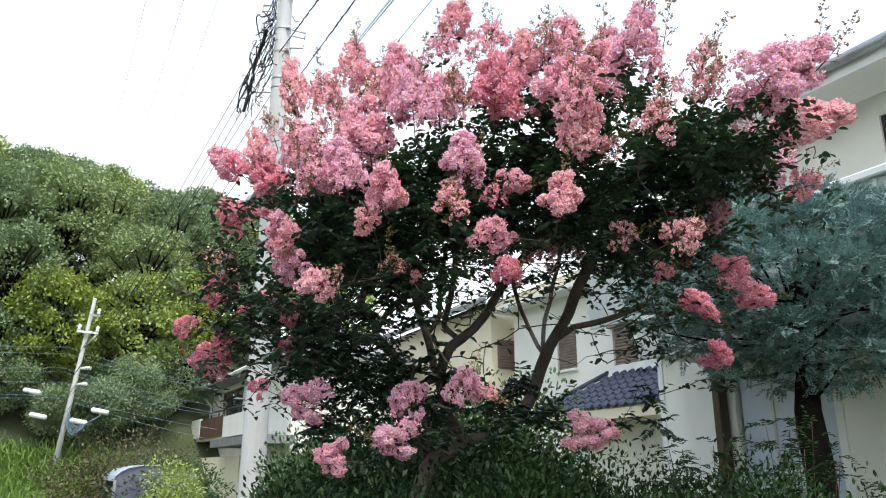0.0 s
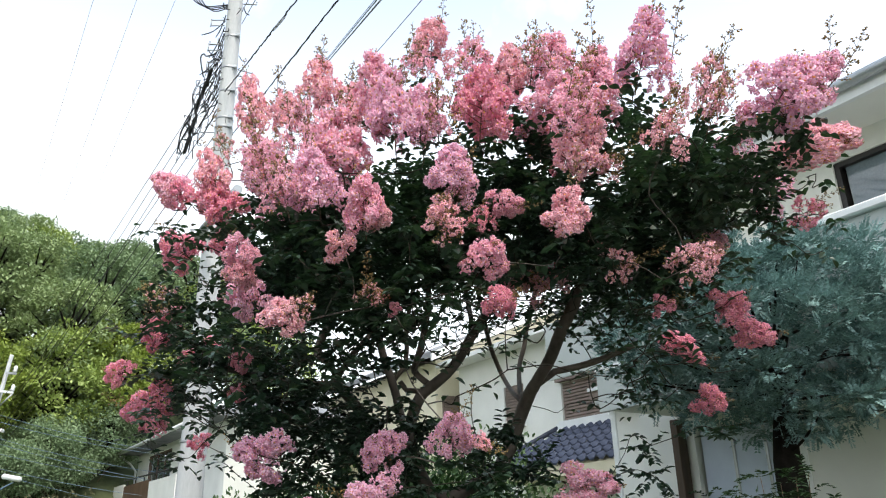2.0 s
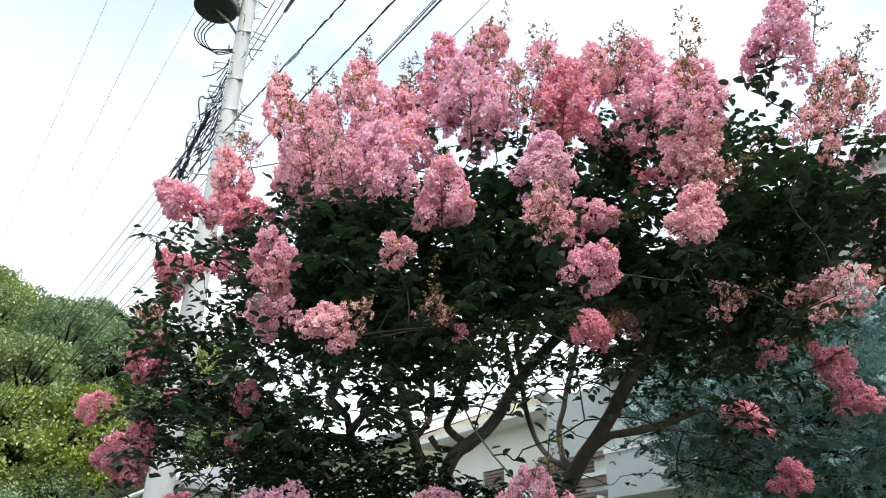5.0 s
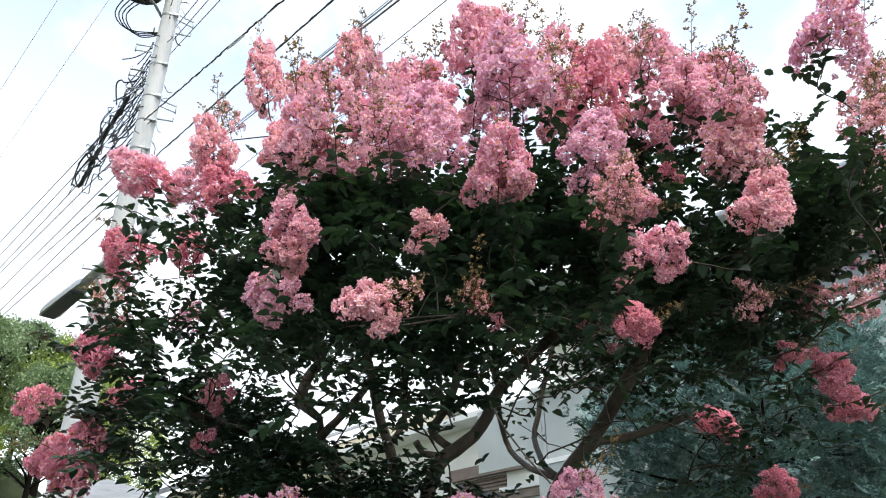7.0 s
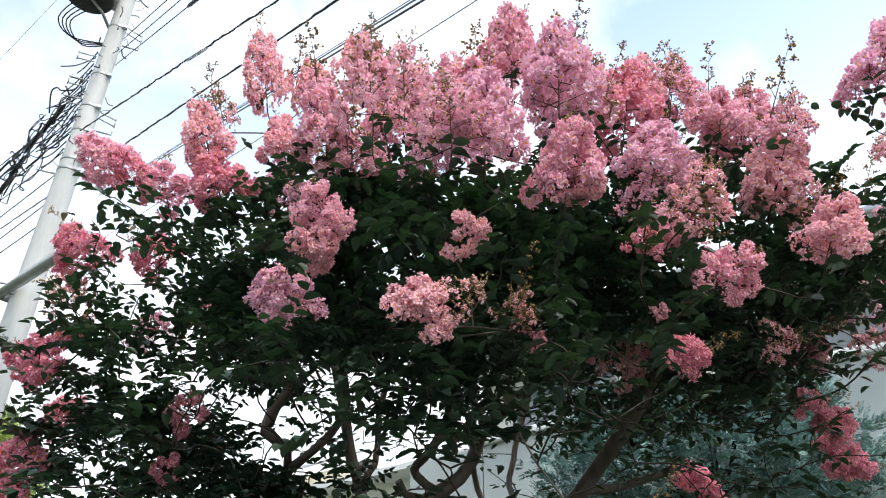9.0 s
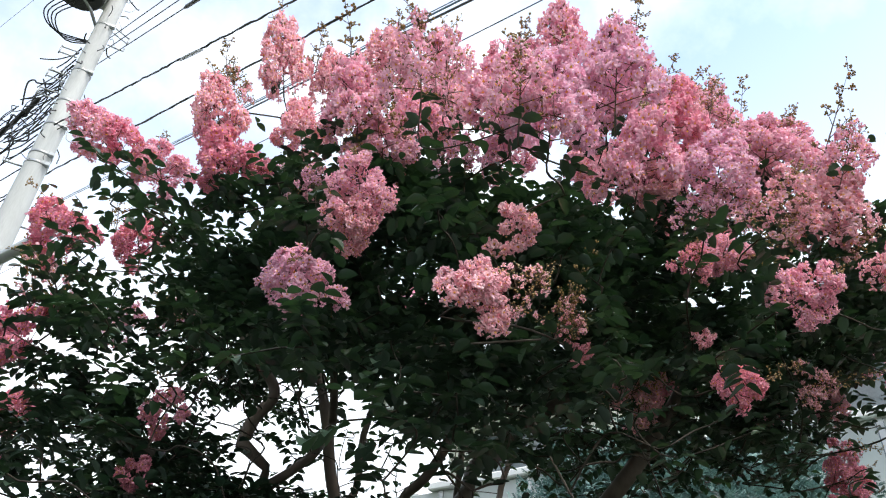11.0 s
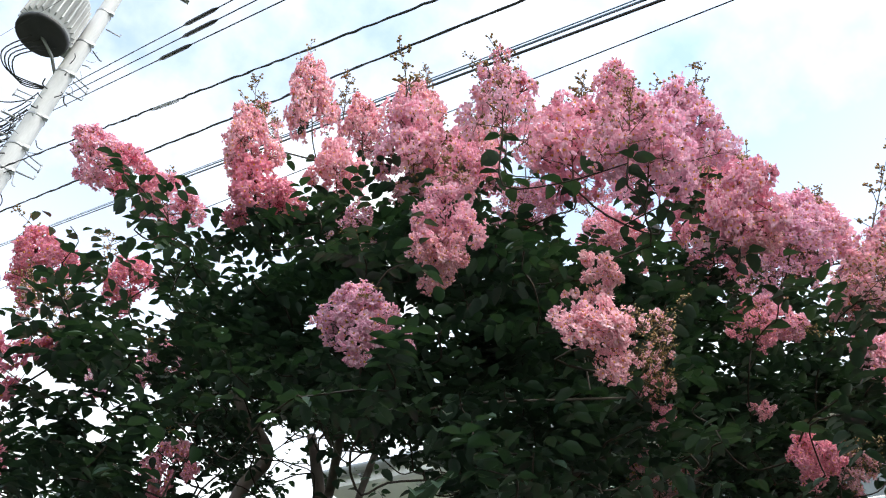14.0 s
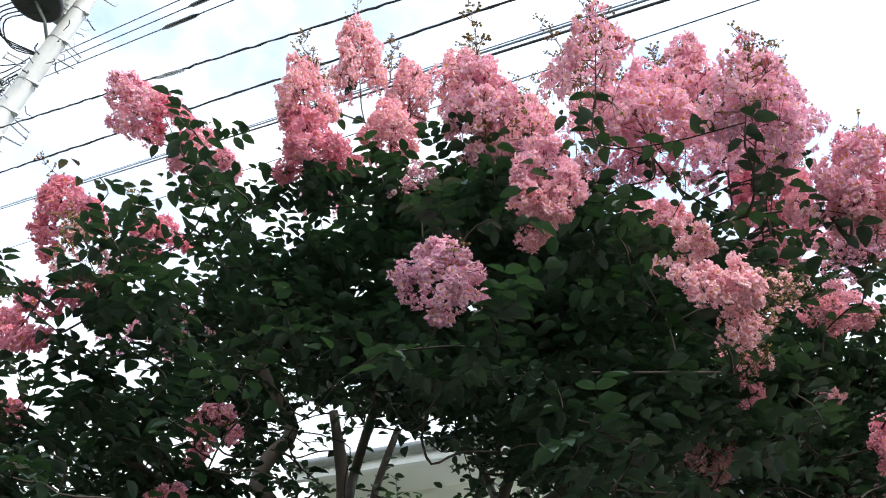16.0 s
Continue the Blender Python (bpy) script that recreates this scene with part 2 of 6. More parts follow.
def scale_mesh(name, pos, along, up, length, width):
    """Far leaves: one four-sided blade each, joined into one mesh."""
    pos, along = np.asarray(pos, float), unit(np.asarray(along, float))
    n = len(pos)
    length = np.broadcast_to(length, n)[:, None]
    side = unit(np.cross(along, np.asarray(up, float)))
    v = np.stack([pos, pos + along * length * 0.5 + side * length * width * 0.5, pos + along * length, pos + along * length * 0.5 - side * length * width * 0.5], 1)
    me = bpy.data.meshes.new(name)
    me.vertices.add(n * 4); me.vertices.foreach_set("co", v.ravel())
    me.loops.add(n * 4); me.loops.foreach_set("vertex_index", np.arange(n * 4, dtype=np.int32))
    me.polygons.add(n); me.polygons.foreach_set("loop_start", np.arange(0, n * 4, 4, dtype=np.int32))
    me.update(calc_edges=True)
    return me


STREET = Matrix.Rotation(radians(28.2), 4, "Z")  # x: away from the street's axis, y: along the street
rng = np.random.default_rng(7)


# ---- ground ----
def rise(x, y):
    """Height of the wooded hill."""
    r = math.hypot(x, y)
    a = math.degrees(math.atan2(x, y))
    top = float(np.interp(a, [-130, -95, -50, -33, -21, -16, -12, -7, -1], [0, 9, 14, 13.2, 11.7, 11.4, 10.2, 5.0, 0]))
    t = min(max((r - 27) / 24, 0), 1)
    u = min(max((r - 60) / 200, 0), 1)
    return top * t * t * (3 - 2 * t) * (1 - u * u * (3 - 2 * u))


def ground():
    cuts = [-2400, -900, -400, -220, -140] + list(range(-100, 101, 4)) + [140, 220, 400, 900, 2400]
    bm = bmesh.new()
    grid = [[bm.verts.new((x, y, rise(x, y) + (0.25 * noise.noise((x * 0.15, y * 0.15, 0)) if rise(x, y) > 0.5 else 0))) for x in cuts] for y in cuts]
    for j in range(len(cuts) - 1):
        for i in range(len(cuts) - 1):
            bm.faces.new((grid[j][i], grid[j][i + 1], grid[j + 1][i + 1], grid[j + 1][i])).smooth = True
    me = bpy.data.meshes.new("ground"); bm.to_mesh(me); bm.free()
    me.materials.append(SOIL)
    tagged(new("ground", me), "bare earth and low growth rising into a wooded hill", "ground", kind="structure")
    bm = boxed(-3.4, 2.1, -40, 26, -0.2, 0.03)
    me = bpy.data.meshes.new("road"); bm.to_mesh(me); bm.free(); me.materials.append(ASPHALT)
    road = new("road", me); road.matrix_world = STREET
    tagged(road, "narrow grey asphalt village road", "road", kind="structure")


ground()


# ---- houses ----
def wall_face(bm, x0, x1, y0, y1, z0, z1, holes=()):
    """A wall slab from x0 to x1 (its thickness), with rectangular openings (ya, yb, za, zb) right through it."""
    ys = sorted({y0, y1, *(h[0] for h in holes), *(h[1] for h in holes)})
    zs = sorted({z0, z1, *(h[2] for h in holes), *(h[3] for h in holes)})
    solid = {(i, j) for i in range(len(ys) - 1) for j in range(len(zs) - 1)
             if not any(h[0] < (ys[i] + ys[i + 1]) / 2 < h[1] and h[2] < (zs[j] + zs[j + 1]) / 2 < h[3] for h in holes)}
    made = {}

    def corner(x, i, j):
        if (x, i, j) not in made:
            made[x, i, j] = bm.verts.new((x, ys[i], zs[j]))
        return made[x, i, j]

    for i, j in solid:
        q = ((i, j), (i + 1, j), (i + 1, j + 1), (i, j + 1))
        bm.faces.new([corner(x0, *c) for c in q][::-1])
        bm.faces.new([corner(x1, *c) for c in q])
        for (di, dj), (c, d) in (((0, -1), (0, 1)), ((1, 0), (1, 2)), ((0, 1), (2, 3)), ((-1, 0), (3, 0))):
            if (i + di, j + dj) not in solid:
                bm.faces.new((corner(x0, *q[c]), corner(x0, *q[d]), corner(x1, *q[d]), corner(x1, *q[c])))
    bmesh.ops.recalc_face_normals(bm, faces=bm.faces)
    return bm


def sash_window(house, x, ya, yb, za, zb, panes=2, frame_mat=None, glass=None, name="window"):
    """A framed window in the plane x: outer frame with sashes, each pane a part of it."""
    fm, gm = frame_mat or DARK_FRAME, glass or GLASS
    bm = bmesh.new()
    for a in ((ya, ya + 0.05, za, zb), (yb - 0.05, yb, za, zb), (ya + 0.05, yb - 0.05, za, za + 0.05), (ya + 0.05, yb - 0.05, zb - 0.05, zb)):
        box(bm, x - 0.03, x + 0.09, *a)
    step = (yb - ya - 0.1) / panes
    for k in range(1, panes):
        y = ya + 0.05 + k * step
        box(bm, x, x + 0.07, y - 0.025, y + 0.025, za + 0.05, zb - 0.05)
    w = part(name, bm, fm, house)
    for k in range(panes):
        y = ya + 0.05 + k * step
        part("pane", boxed(x + 0.03, x + 0.045, y + 0.03, y + step - 0.03, za + 0.05, zb - 0.05), gm, w)
    return w


def further(k):
    """Grows a building about the street's eye point, so that it stands further off."""
    return Matrix.Translation((0, 0, 1.5)) @ Matrix.Scale(k, 4) @ Matrix.Translation((0, 0, -1.5))


def near_house():
    h = thing("house", STREET @ further(1.2), "white stuccoed two-storey house with a long balcony behind the trees", "house")
    up = ((1.6, 3.77, 2.75, 4.78), (4.95, 6.3, 3.2, 4.78))
    low = ((4.62, 5.85, 0.15, 2.5), (1.0, 3.02, 0.15, 2.45))
    part("wall", wall_face(bmesh.new(), 6.8, 6.98, -6, 6.6, 0, 5.25, low + up), STUCCO_WHITE, h)
    part("wall", wall_face(bmesh.new(), 6.98, 13, 6.42, 6.6, 0, 5.25), STUCCO_WHITE, h)
    part("wall", boxed(6.98, 13, -6, -5.82, 0, 5.25), STUCCO_WHITE, h)
    part("wall", boxed(13, 13.18, -6, 6.6, 0, 5.25), STUCCO_WHITE, h)
    part("inner_floor", boxed(6.98, 13, -5.82, 6.42, 2.55, 2.7), BROWN_WOOD, h)
    part("ceiling", boxed(6.98, 13, -5.82, 6.42, 5.05, 5.2), STUCCO_WHITE, h)
    sash_window(h, 6.86, 1.6, 3.77, 2.75, 4.78, 2)
    sash_window(h, 6.86, 4.95, 6.3, 3.2, 4.78, 2, GREY_METAL)
    d = part("door", boxed(6.86, 6.9, 4.66, 5.81, 0.15, 2.46), BLUE_PANEL, h, "pale blue panelled sliding shutter door")
    for y in (5.02, 5.4):
        part("rib", boxed(6.845, 6.86, y, y + 0.03, 0.17, 2.44), GREY_METAL, d)
    part("door_frame", boxed(6.78, 6.95, 4.58, 4.66, 0.1, 2.5), WHITE_PAINT, h)
    part("door", boxed(6.86, 6.9, 1.04, 2.9, 0.15, 2.42), DARK_FRAME, h, "dark brown sliding door")
    part("door_frame", boxed(6.76, 6.95, 2.9, 3.04, 0.1, 2.5), BROWN_WOOD, h)
    part("corner_post", boxed(6.64, 6.78, 5.93, 6.03, 0, 2.6, bevel=0.01), DARK_WOOD, h, "brown wooden corner post")
    # balcony
    b = part("balcony", boxed(5.56, 6.798, -4, 5.9, 2.62, 2.78), STUCCO_WHITE, h, "balcony with grey panels and a white rail")
    part("fascia", boxed(5.50, 5.56, -4, 5.92, 2.6, 3.0), BALCONY_PANEL, b)
    part("bottom_rail", boxed(5.49, 5.57, -4, 5.93, 3.0, 3.045), WHITE_PAINT, b)
    part("top_rail", boxed(5.46, 5.60, -4, 5.95, 3.68, 3.75, bevel=0.012), WHITE_PAINT, b)
    part("end_rail", boxed(5.60, 6.798, 5.84, 5.95, 3.68, 3.75, bevel=0.012), WHITE_PAINT, b)
    part("end_panel", boxed(5.58, 6.798, 5.87, 5.9, 2.78, 3.68), BALCONY_PANEL, b)
    for k in range(12):
        y = -3.9 + 0.885 * k
        bm = boxed(5.52, 5.55, y + 0.03, y + 0.86, 3.05, 3.675)
        part("panel", bm, BALCONY_PANEL, b)
        part("post", boxed(5.51, 5.56, y - 0.02, y + 0.02, 3.045, 3.68), GREY_METAL, b)
    # roof
    bm = bmesh.new()
    pr = [(6.16, 5.06), (6.16, 5.2), (10.2, 6.85), (14.2, 5.2), (14.2, 5.06), (10.2, 6.7)]
    ends = [[bm.verts.new((x, y, z)) for x, z in pr] for y in (-6.6, 7.2)]
    for k in range(6):
        bm.faces.new((ends[0][k], ends[1][k], ends[1][(k + 1) % 6], ends[0][(k + 1) % 6]))
    bm.faces.new(ends[0]); bm.faces.new(ends[1][::-1])
    bmesh.ops.recalc_face_normals(bm, faces=bm.faces)
    r = part("roof", bm, SLATE, h)
    part("soffit", boxed(6.24, 6.798, -6.5, 7.1, 5.0, 5.05), STUCCO_WHITE, r)
    part("fascia", boxed(6.14, 6.2, -6.6, 7.2, 4.97, 5.16), WHITE_PAINT, r)
    bm = bmesh.new()
    tube(bm, [(6.09, -6.6, 5.11), (6.09, 7.2, 5.11)], 0.055, 10)
    g = part("gutter", bm, GREY_METAL, r, "grey half-round gutter")
    for k in range(10):
        part("bracket", boxed(6.085, 6.16, -6 + 1.4 * k, -5.97 + 1.4 * k, 5.03, 5.05), GREY_METAL, r)
    # rear wing
    w = thing("house_wing", STREET @ further(1.05), "low cream stuccoed rear wing with a brown eave", "house")
    part("wall", boxed(9.3, 13.5, 7.62, 9.52, 0, 3.42), STUCCO_WHITE, w)
    part("corner_trim", boxed(9.27, 9.3, 9.44, 9.54, 0, 3.42), WHITE_PAINT, w)
    r = part("roof", boxed(8.86, 14, 7.6, 9.56, 3.5, 3.66), SHUTTER, w, "brown sheet roof")
    part("soffit", boxed(8.9, 14, 7.62, 9.54, 3.42, 3.5), GREY_METAL, r)
    part("drip_edge", boxed(8.82, 8.86, 7.6, 9.57, 3.63, 3.69), WHITE_PAINT, r)


near_house()


def tiled_slope(parent, x_low, x_high, z_low, z_high, y0, y1, across=0.27, rows=7):
    """Wavy clay tiles on a lean-to slope, each row lapping the one below."""
    dx, dz = (x_high - x_low) / rows, (z_high - z_low) / rows
    me = None
    for r in range(rows):
        for c in range(int((y1 - 1.5 * r / (rows - 1) - y0) / across)):
            if me is None:
                bm = bmesh.new()
                prof = [(0, 0.0), (0.07, -0.025), (0.14, -0.02), (0.19, 0.03), (0.23, 0.045), (0.27, 0.02)]
                lo = [bm.verts.new((-0.03, y, z + 0.035)) for y, z in prof]
                hi = [bm.verts.new((dx, y, z + dz)) for y, z in prof]
                dn = [bm.verts.new((-0.03, y, z)) for y, z in prof]
                for k in range(len(prof) - 1):
                    bm.faces.new((lo[k], hi[k], hi[k + 1], lo[k + 1])).smooth = True
                    bm.faces.new((dn[k], lo[k], lo[k + 1], dn[k + 1]))
                me = bpy.data.meshes.new("roof_tile"); bm.to_mesh(me); bm.free()
                me.materials.append(TILE)
            o = part("roof_tile", me, None, parent)
            o.location = (x_low + r * dx, y0 + c * across, z_low + r * dz)


def back_house():
    h = thing("house", STREET, "cream house with shuttered windows and a blue tiled lean-to roof", "house")
    part("wall", wall_face(bmesh.new(), 12.0, 12.2, 11.0, 18.0, 0, 5.9, ((12.25, 13.75, 3.85, 4.75), (15.14, 15.95, 3.98, 5.0))), STUCCO_WHITE, h)
    part("wall", boxed(12.2, 18, 10.98, 11.2, 0, 5.9), STUCCO_WHITE, h)
    for ya, yb, za, zb in ((12.25, 13.75, 3.85, 4.75), (15.14, 15.95, 3.98, 5.0)):
        w = part("window", boxed(12.06, 12.1, ya, yb, za, zb), SHUTTER, h, "brown louvred shutter")
        for k in range(int((zb - za) / 0.075)):
            part("slat", boxed(12.02, 12.06, ya + 0.04, yb - 0.04, za + 0.02 + k * 0.075, za + 0.07 + k * 0.075), SHUTTER, w)
        part("sill", boxed(11.9, 12.1, ya - 0.05, yb + 0.05, za - 0.06, za), WHITE_PAINT, h)
    part("shutter_box", boxed(11.86, 12.0, 11.6, 13.8, 4.76, 5.0), SHUTTER, h)
    part("eave", boxed(11.4, 18.2, 10.7, 18.3, 5.9, 6.02), WHITE_PAINT, h)
    lean = part("lean_to_roof", boxed(11.9, 12.0, 10.9, 13.9, 3.6, 3.8), WHITE_PAINT, h)
    bm = bmesh.new()
    v = [bm.verts.new(p) for p in ((10.7, 10.9, 2.73), (10.7, 15.3, 2.73), (12.0, 13.8, 3.66), (12.0, 10.9, 3.66), (10.7, 10.9, 2.53), (10.7, 15.3, 2.53), (12.0, 15.3, 2.53), (12.0, 10.9, 2.53))]
    for q in ((0, 1, 2, 3), (4, 7, 6, 5), (0, 4, 5, 1), (1, 5, 6, 2), (3, 7, 4, 0)):
        bm.faces.new([v[i] for i in q])
    part("roof_base", bm, STUCCO_CREAM, lean)
    tiled_slope(h, 10.68, 12.0, 2.78, 3.72, 10.9, 15.3)
    bm = bmesh.new()
    tube(bm, [(10.66, 15.32, 2.80), (12.0, 13.82, 3.76)], 0.06, 8)
    part("verge", bm, TILE, lean)
    # gabled block behind
    g = thing("house", STREET, "cream gabled house with white bargeboards", "house")
    y0, y1, n0, n1 = 18.6, 27.0, 11.6, 20.5
    bm = bmesh.new()
    pts = [(n0, 0), (n1, 0), (n1, 6.35), (16.25, 8.3), (n0, 6.2)]
    ends = [[bm.verts.new((x, y, z)) for x, z in pts] for y in (y0, y1)]
    for k in range(5):
        bm.faces.new((ends[0][k], ends[0][(k + 1) % 5], ends[1][(k + 1) % 5], ends[1][k]))
    bm.faces.new(ends[0][::-1]); bm.faces.new(ends[1])
    bmesh.ops.recalc_face_normals(bm, faces=bm.faces)
    part("wall", bm, STUCCO_CREAM, g)
    for sgn in (-1, 1):
        bm = bmesh.new()
        xe = 16.25 + sgn * 5.2
        prof = [(16.25, 8.42), (xe, 6.12), (xe, 6.3), (16.25, 8.64)]
        ends = [[bm.verts.new((x, y, z)) for x, z in prof] for y in (y0 - 0.6, y1 + 0.5)]
        for k in range(4):
            bm.faces.new((ends[0][k], ends[0][(k + 1) % 4], ends[1][(k + 1) % 4], ends[1][k]))
        bm.faces.new(ends[0][::-1]); bm.faces.new(ends[1])
        bmesh.ops.recalc_face_normals(bm, faces=bm.faces)
        roof = part("roof", bm, SLATE, g)
        bm = bmesh.new()
        prof = [(16.25, 8.32), (xe, 6.02), (xe, 6.26), (16.25, 8.58)]
        ends = [[bm.verts.new((x, y, z)) for x, z in prof] for y in (y0 - 0.66, y0 - 0.6)]
        for k in range(4):
            bm.faces.new((ends[0][k], ends[0][(k + 1) % 4], ends[1][(k + 1) % 4], ends[1][k]))
        bm.faces.new(ends[0][::-1]); bm.faces.new(ends[1])
        bmesh.ops.recalc_face_normals(bm, faces=bm.faces)
        part("bargeboard", bm, WHITE_PAINT, roof)
    w = part("window", boxed(11.8, 12.6, y0 - 0.05, y0 - 0.005, 4.35, 5.2), SHUTTER, g, "brown louvred shutter")
    for k in range(10):
        part("slat", boxed(11.83, 12.57, y0 - 0.09, y0 - 0.05, 4.38 + k * 0.08, 4.43 + k * 0.08), SHUTTER, w)


back_house()


def far_house():
    """The house down the street with a balcony."""
    h = thing("house", STREET, "pale two-storey house with a grey roof and a small balcony", "house")
    n0, s0, s1 = 6.2, 23.0, 34.9
    part("wall", wall_face(bmesh.new(), n0 + 0.8, n0 + 1.0, s0, s1, 0, 4.9, ((29.4, 33.0, 2.85, 4.62),)), STUCCO_WHITE, h)
    part("wall", boxed(n0 + 1.0, 10.4, s1 - 0.2, s1, 0, 4.9), STUCCO_WHITE, h)
    part("wall", boxed(10.4, 10.6, s0, s1, 0, 4.9), STUCCO_WHITE, h)
    part("wall", boxed(n0 + 1.0, 10.4, s0, s0 + 0.2, 0, 4.9), STUCCO_WHITE, h)
    sash_window(h, n0 + 0.86, 29.4, 33.0, 2.85, 4.62, 3, BROWN_WOOD)
    part("porch", boxed(n0, n0 + 0.8, 26, 34.5, 0, 1.95), STUCCO_CREAM, h)
    part("porch_roof", boxed(n0 - 0.5, n0 + 0.8, 22.5, 28.4, 2.25, 2.5), SLATE, h)
    b = part("balcony", boxed(n0, n0 + 0.8, 25.0, 34.75, 2.62, 2.8), STUCCO_WHITE, h)
    part("parapet", boxed(n0 - 0.08, n0, 25.0, 28.5, 2.62, 3.36), STUCCO_WHITE, b)
    part("parapet", boxed(n0 - 0.08, n0, 32.8, 34.75, 2.75, 3.52), STUCCO_WHITE, b)
    part("slatted_panel", boxed(n0 - 0.07, n0 - 0.02, 28.5, 32.8, 2.68, 3.44), BROWN_WOOD, b)
    bm = bmesh.new()
    tube(bm, [(n0 - 0.03, 25.0, 3.56), (n0 - 0.03, 32.9, 3.68)], 0.035, 6)
    part("hand_rail", bm, DARK_FRAME, b)
    for k in range(5):
        part("post", boxed(n0 - 0.05, n0 - 0.01, 26.7 + k * 1.4, 26.76 + k * 1.4, 3.36, 3.58), DARK_FRAME, b)
    bm = bmesh.new()
    e = [(n0 + 0.1, s0 - 0.6, 4.84), (n0 + 0.1, s1 + 0.3, 4.84), (11.2, s1 + 0.3, 4.84), (11.2, s0 - 0.6, 4.84)]
    lo = [bm.verts.new(p) for p in e]
    mid = [bm.verts.new((x, y, 5.02)) for x, y, z in e]
    top = [bm.verts.new((8.7, s0 + 2.2, 6.1)), bm.verts.new((8.7, s1 - 1.8, 6.1))]
    bm.faces.new(lo[::-1])
    for k in range(4):
        bm.faces.new((lo[k], lo[(k + 1) % 4], mid[(k + 1) % 4], mid[k]))
    bm.faces.new((mid[0], mid[1], top[1], top[0])); bm.faces.new((mid[2], mid[3], top[0], top[1]))
    bm.faces.new((mid[1], mid[2], top[1])); bm.faces.new((mid[3], mid[0], top[0]))
    bmesh.ops.recalc_face_normals(bm, faces=bm.faces)
    r = part("roof", bm, SLATE, h)
    bm = bmesh.new()
    tube(bm, [(n0 + 0.04, s0 - 0.6, 4.9), (n0 + 0.04, s1 + 0.3, 4.9)], 0.07, 8)
    part("gutter", bm, WHITE_PAINT, r)
    bm = bmesh.new()
    tube(bm, [(n0 + 0.04, s1 + 0.2, 4.8), (n0 + 0.5, s1 + 0.15, 4.5), (n0 + 0.74, s1 + 0.1, 4.2), (n0 + 0.74, s1 + 0.1, 0)], 0.045, 8)
    part("downpipe", bm, WHITE_PAINT, r)


far_house()


# ---- poles and wires ----
def wire(name, pts, radius, mat, label, sag=0.0, thick=(), wave=0.0):
    """A cable through pts; thick: stretches (from, to, radius) of a thicker sleeve, as shares of its length."""
    a, b = Vector(pts[0]), Vector(pts[-1])
    line = [a.lerp(b, k / 24) - Vector((0, 0, sag * 4 * (k / 24) * (1 - k / 24))) for k in range(25)]
    if wave:  # a lashed cable ripples a little
        n, q = 240, random.Random(len(label) + int(radius * 1e4))
        line = [a.lerp(b, k / n) + Vector((q.uniform(-1, 1), q.uniform(-1, 1), q.uniform(-1, 1) - sag * 300 * (k / n) * (1 - k / n) / max(wave * 100, 1))) * wave for k in range(n + 1)]
    bm = bmesh.new()
    tube(bm, line, [radius * (0.75 + 0.5 * q.random()) for p in line] if wave else radius, 5)
    me = bpy.data.meshes.new(name); bm.to_mesh(me); bm.free(); me.materials.append(mat)
    ob = tagged(new(name, me), label, "cable", "overhead cables")
    for t0, t1, r in thick:
        bm = bmesh.new()
        tube(bm, [a.lerp(b, t0), a.lerp(b, t0 + (t1 - t0) * 0.15), a.lerp(b, t1 - (t1 - t0) * 0.15), a.lerp(b, t1)], [radius, r, r, radius], 8)
        part("sleeve", bm, CABLE, ob)
    return ob


POLE = Vector((-2.45, 10.0, 0))


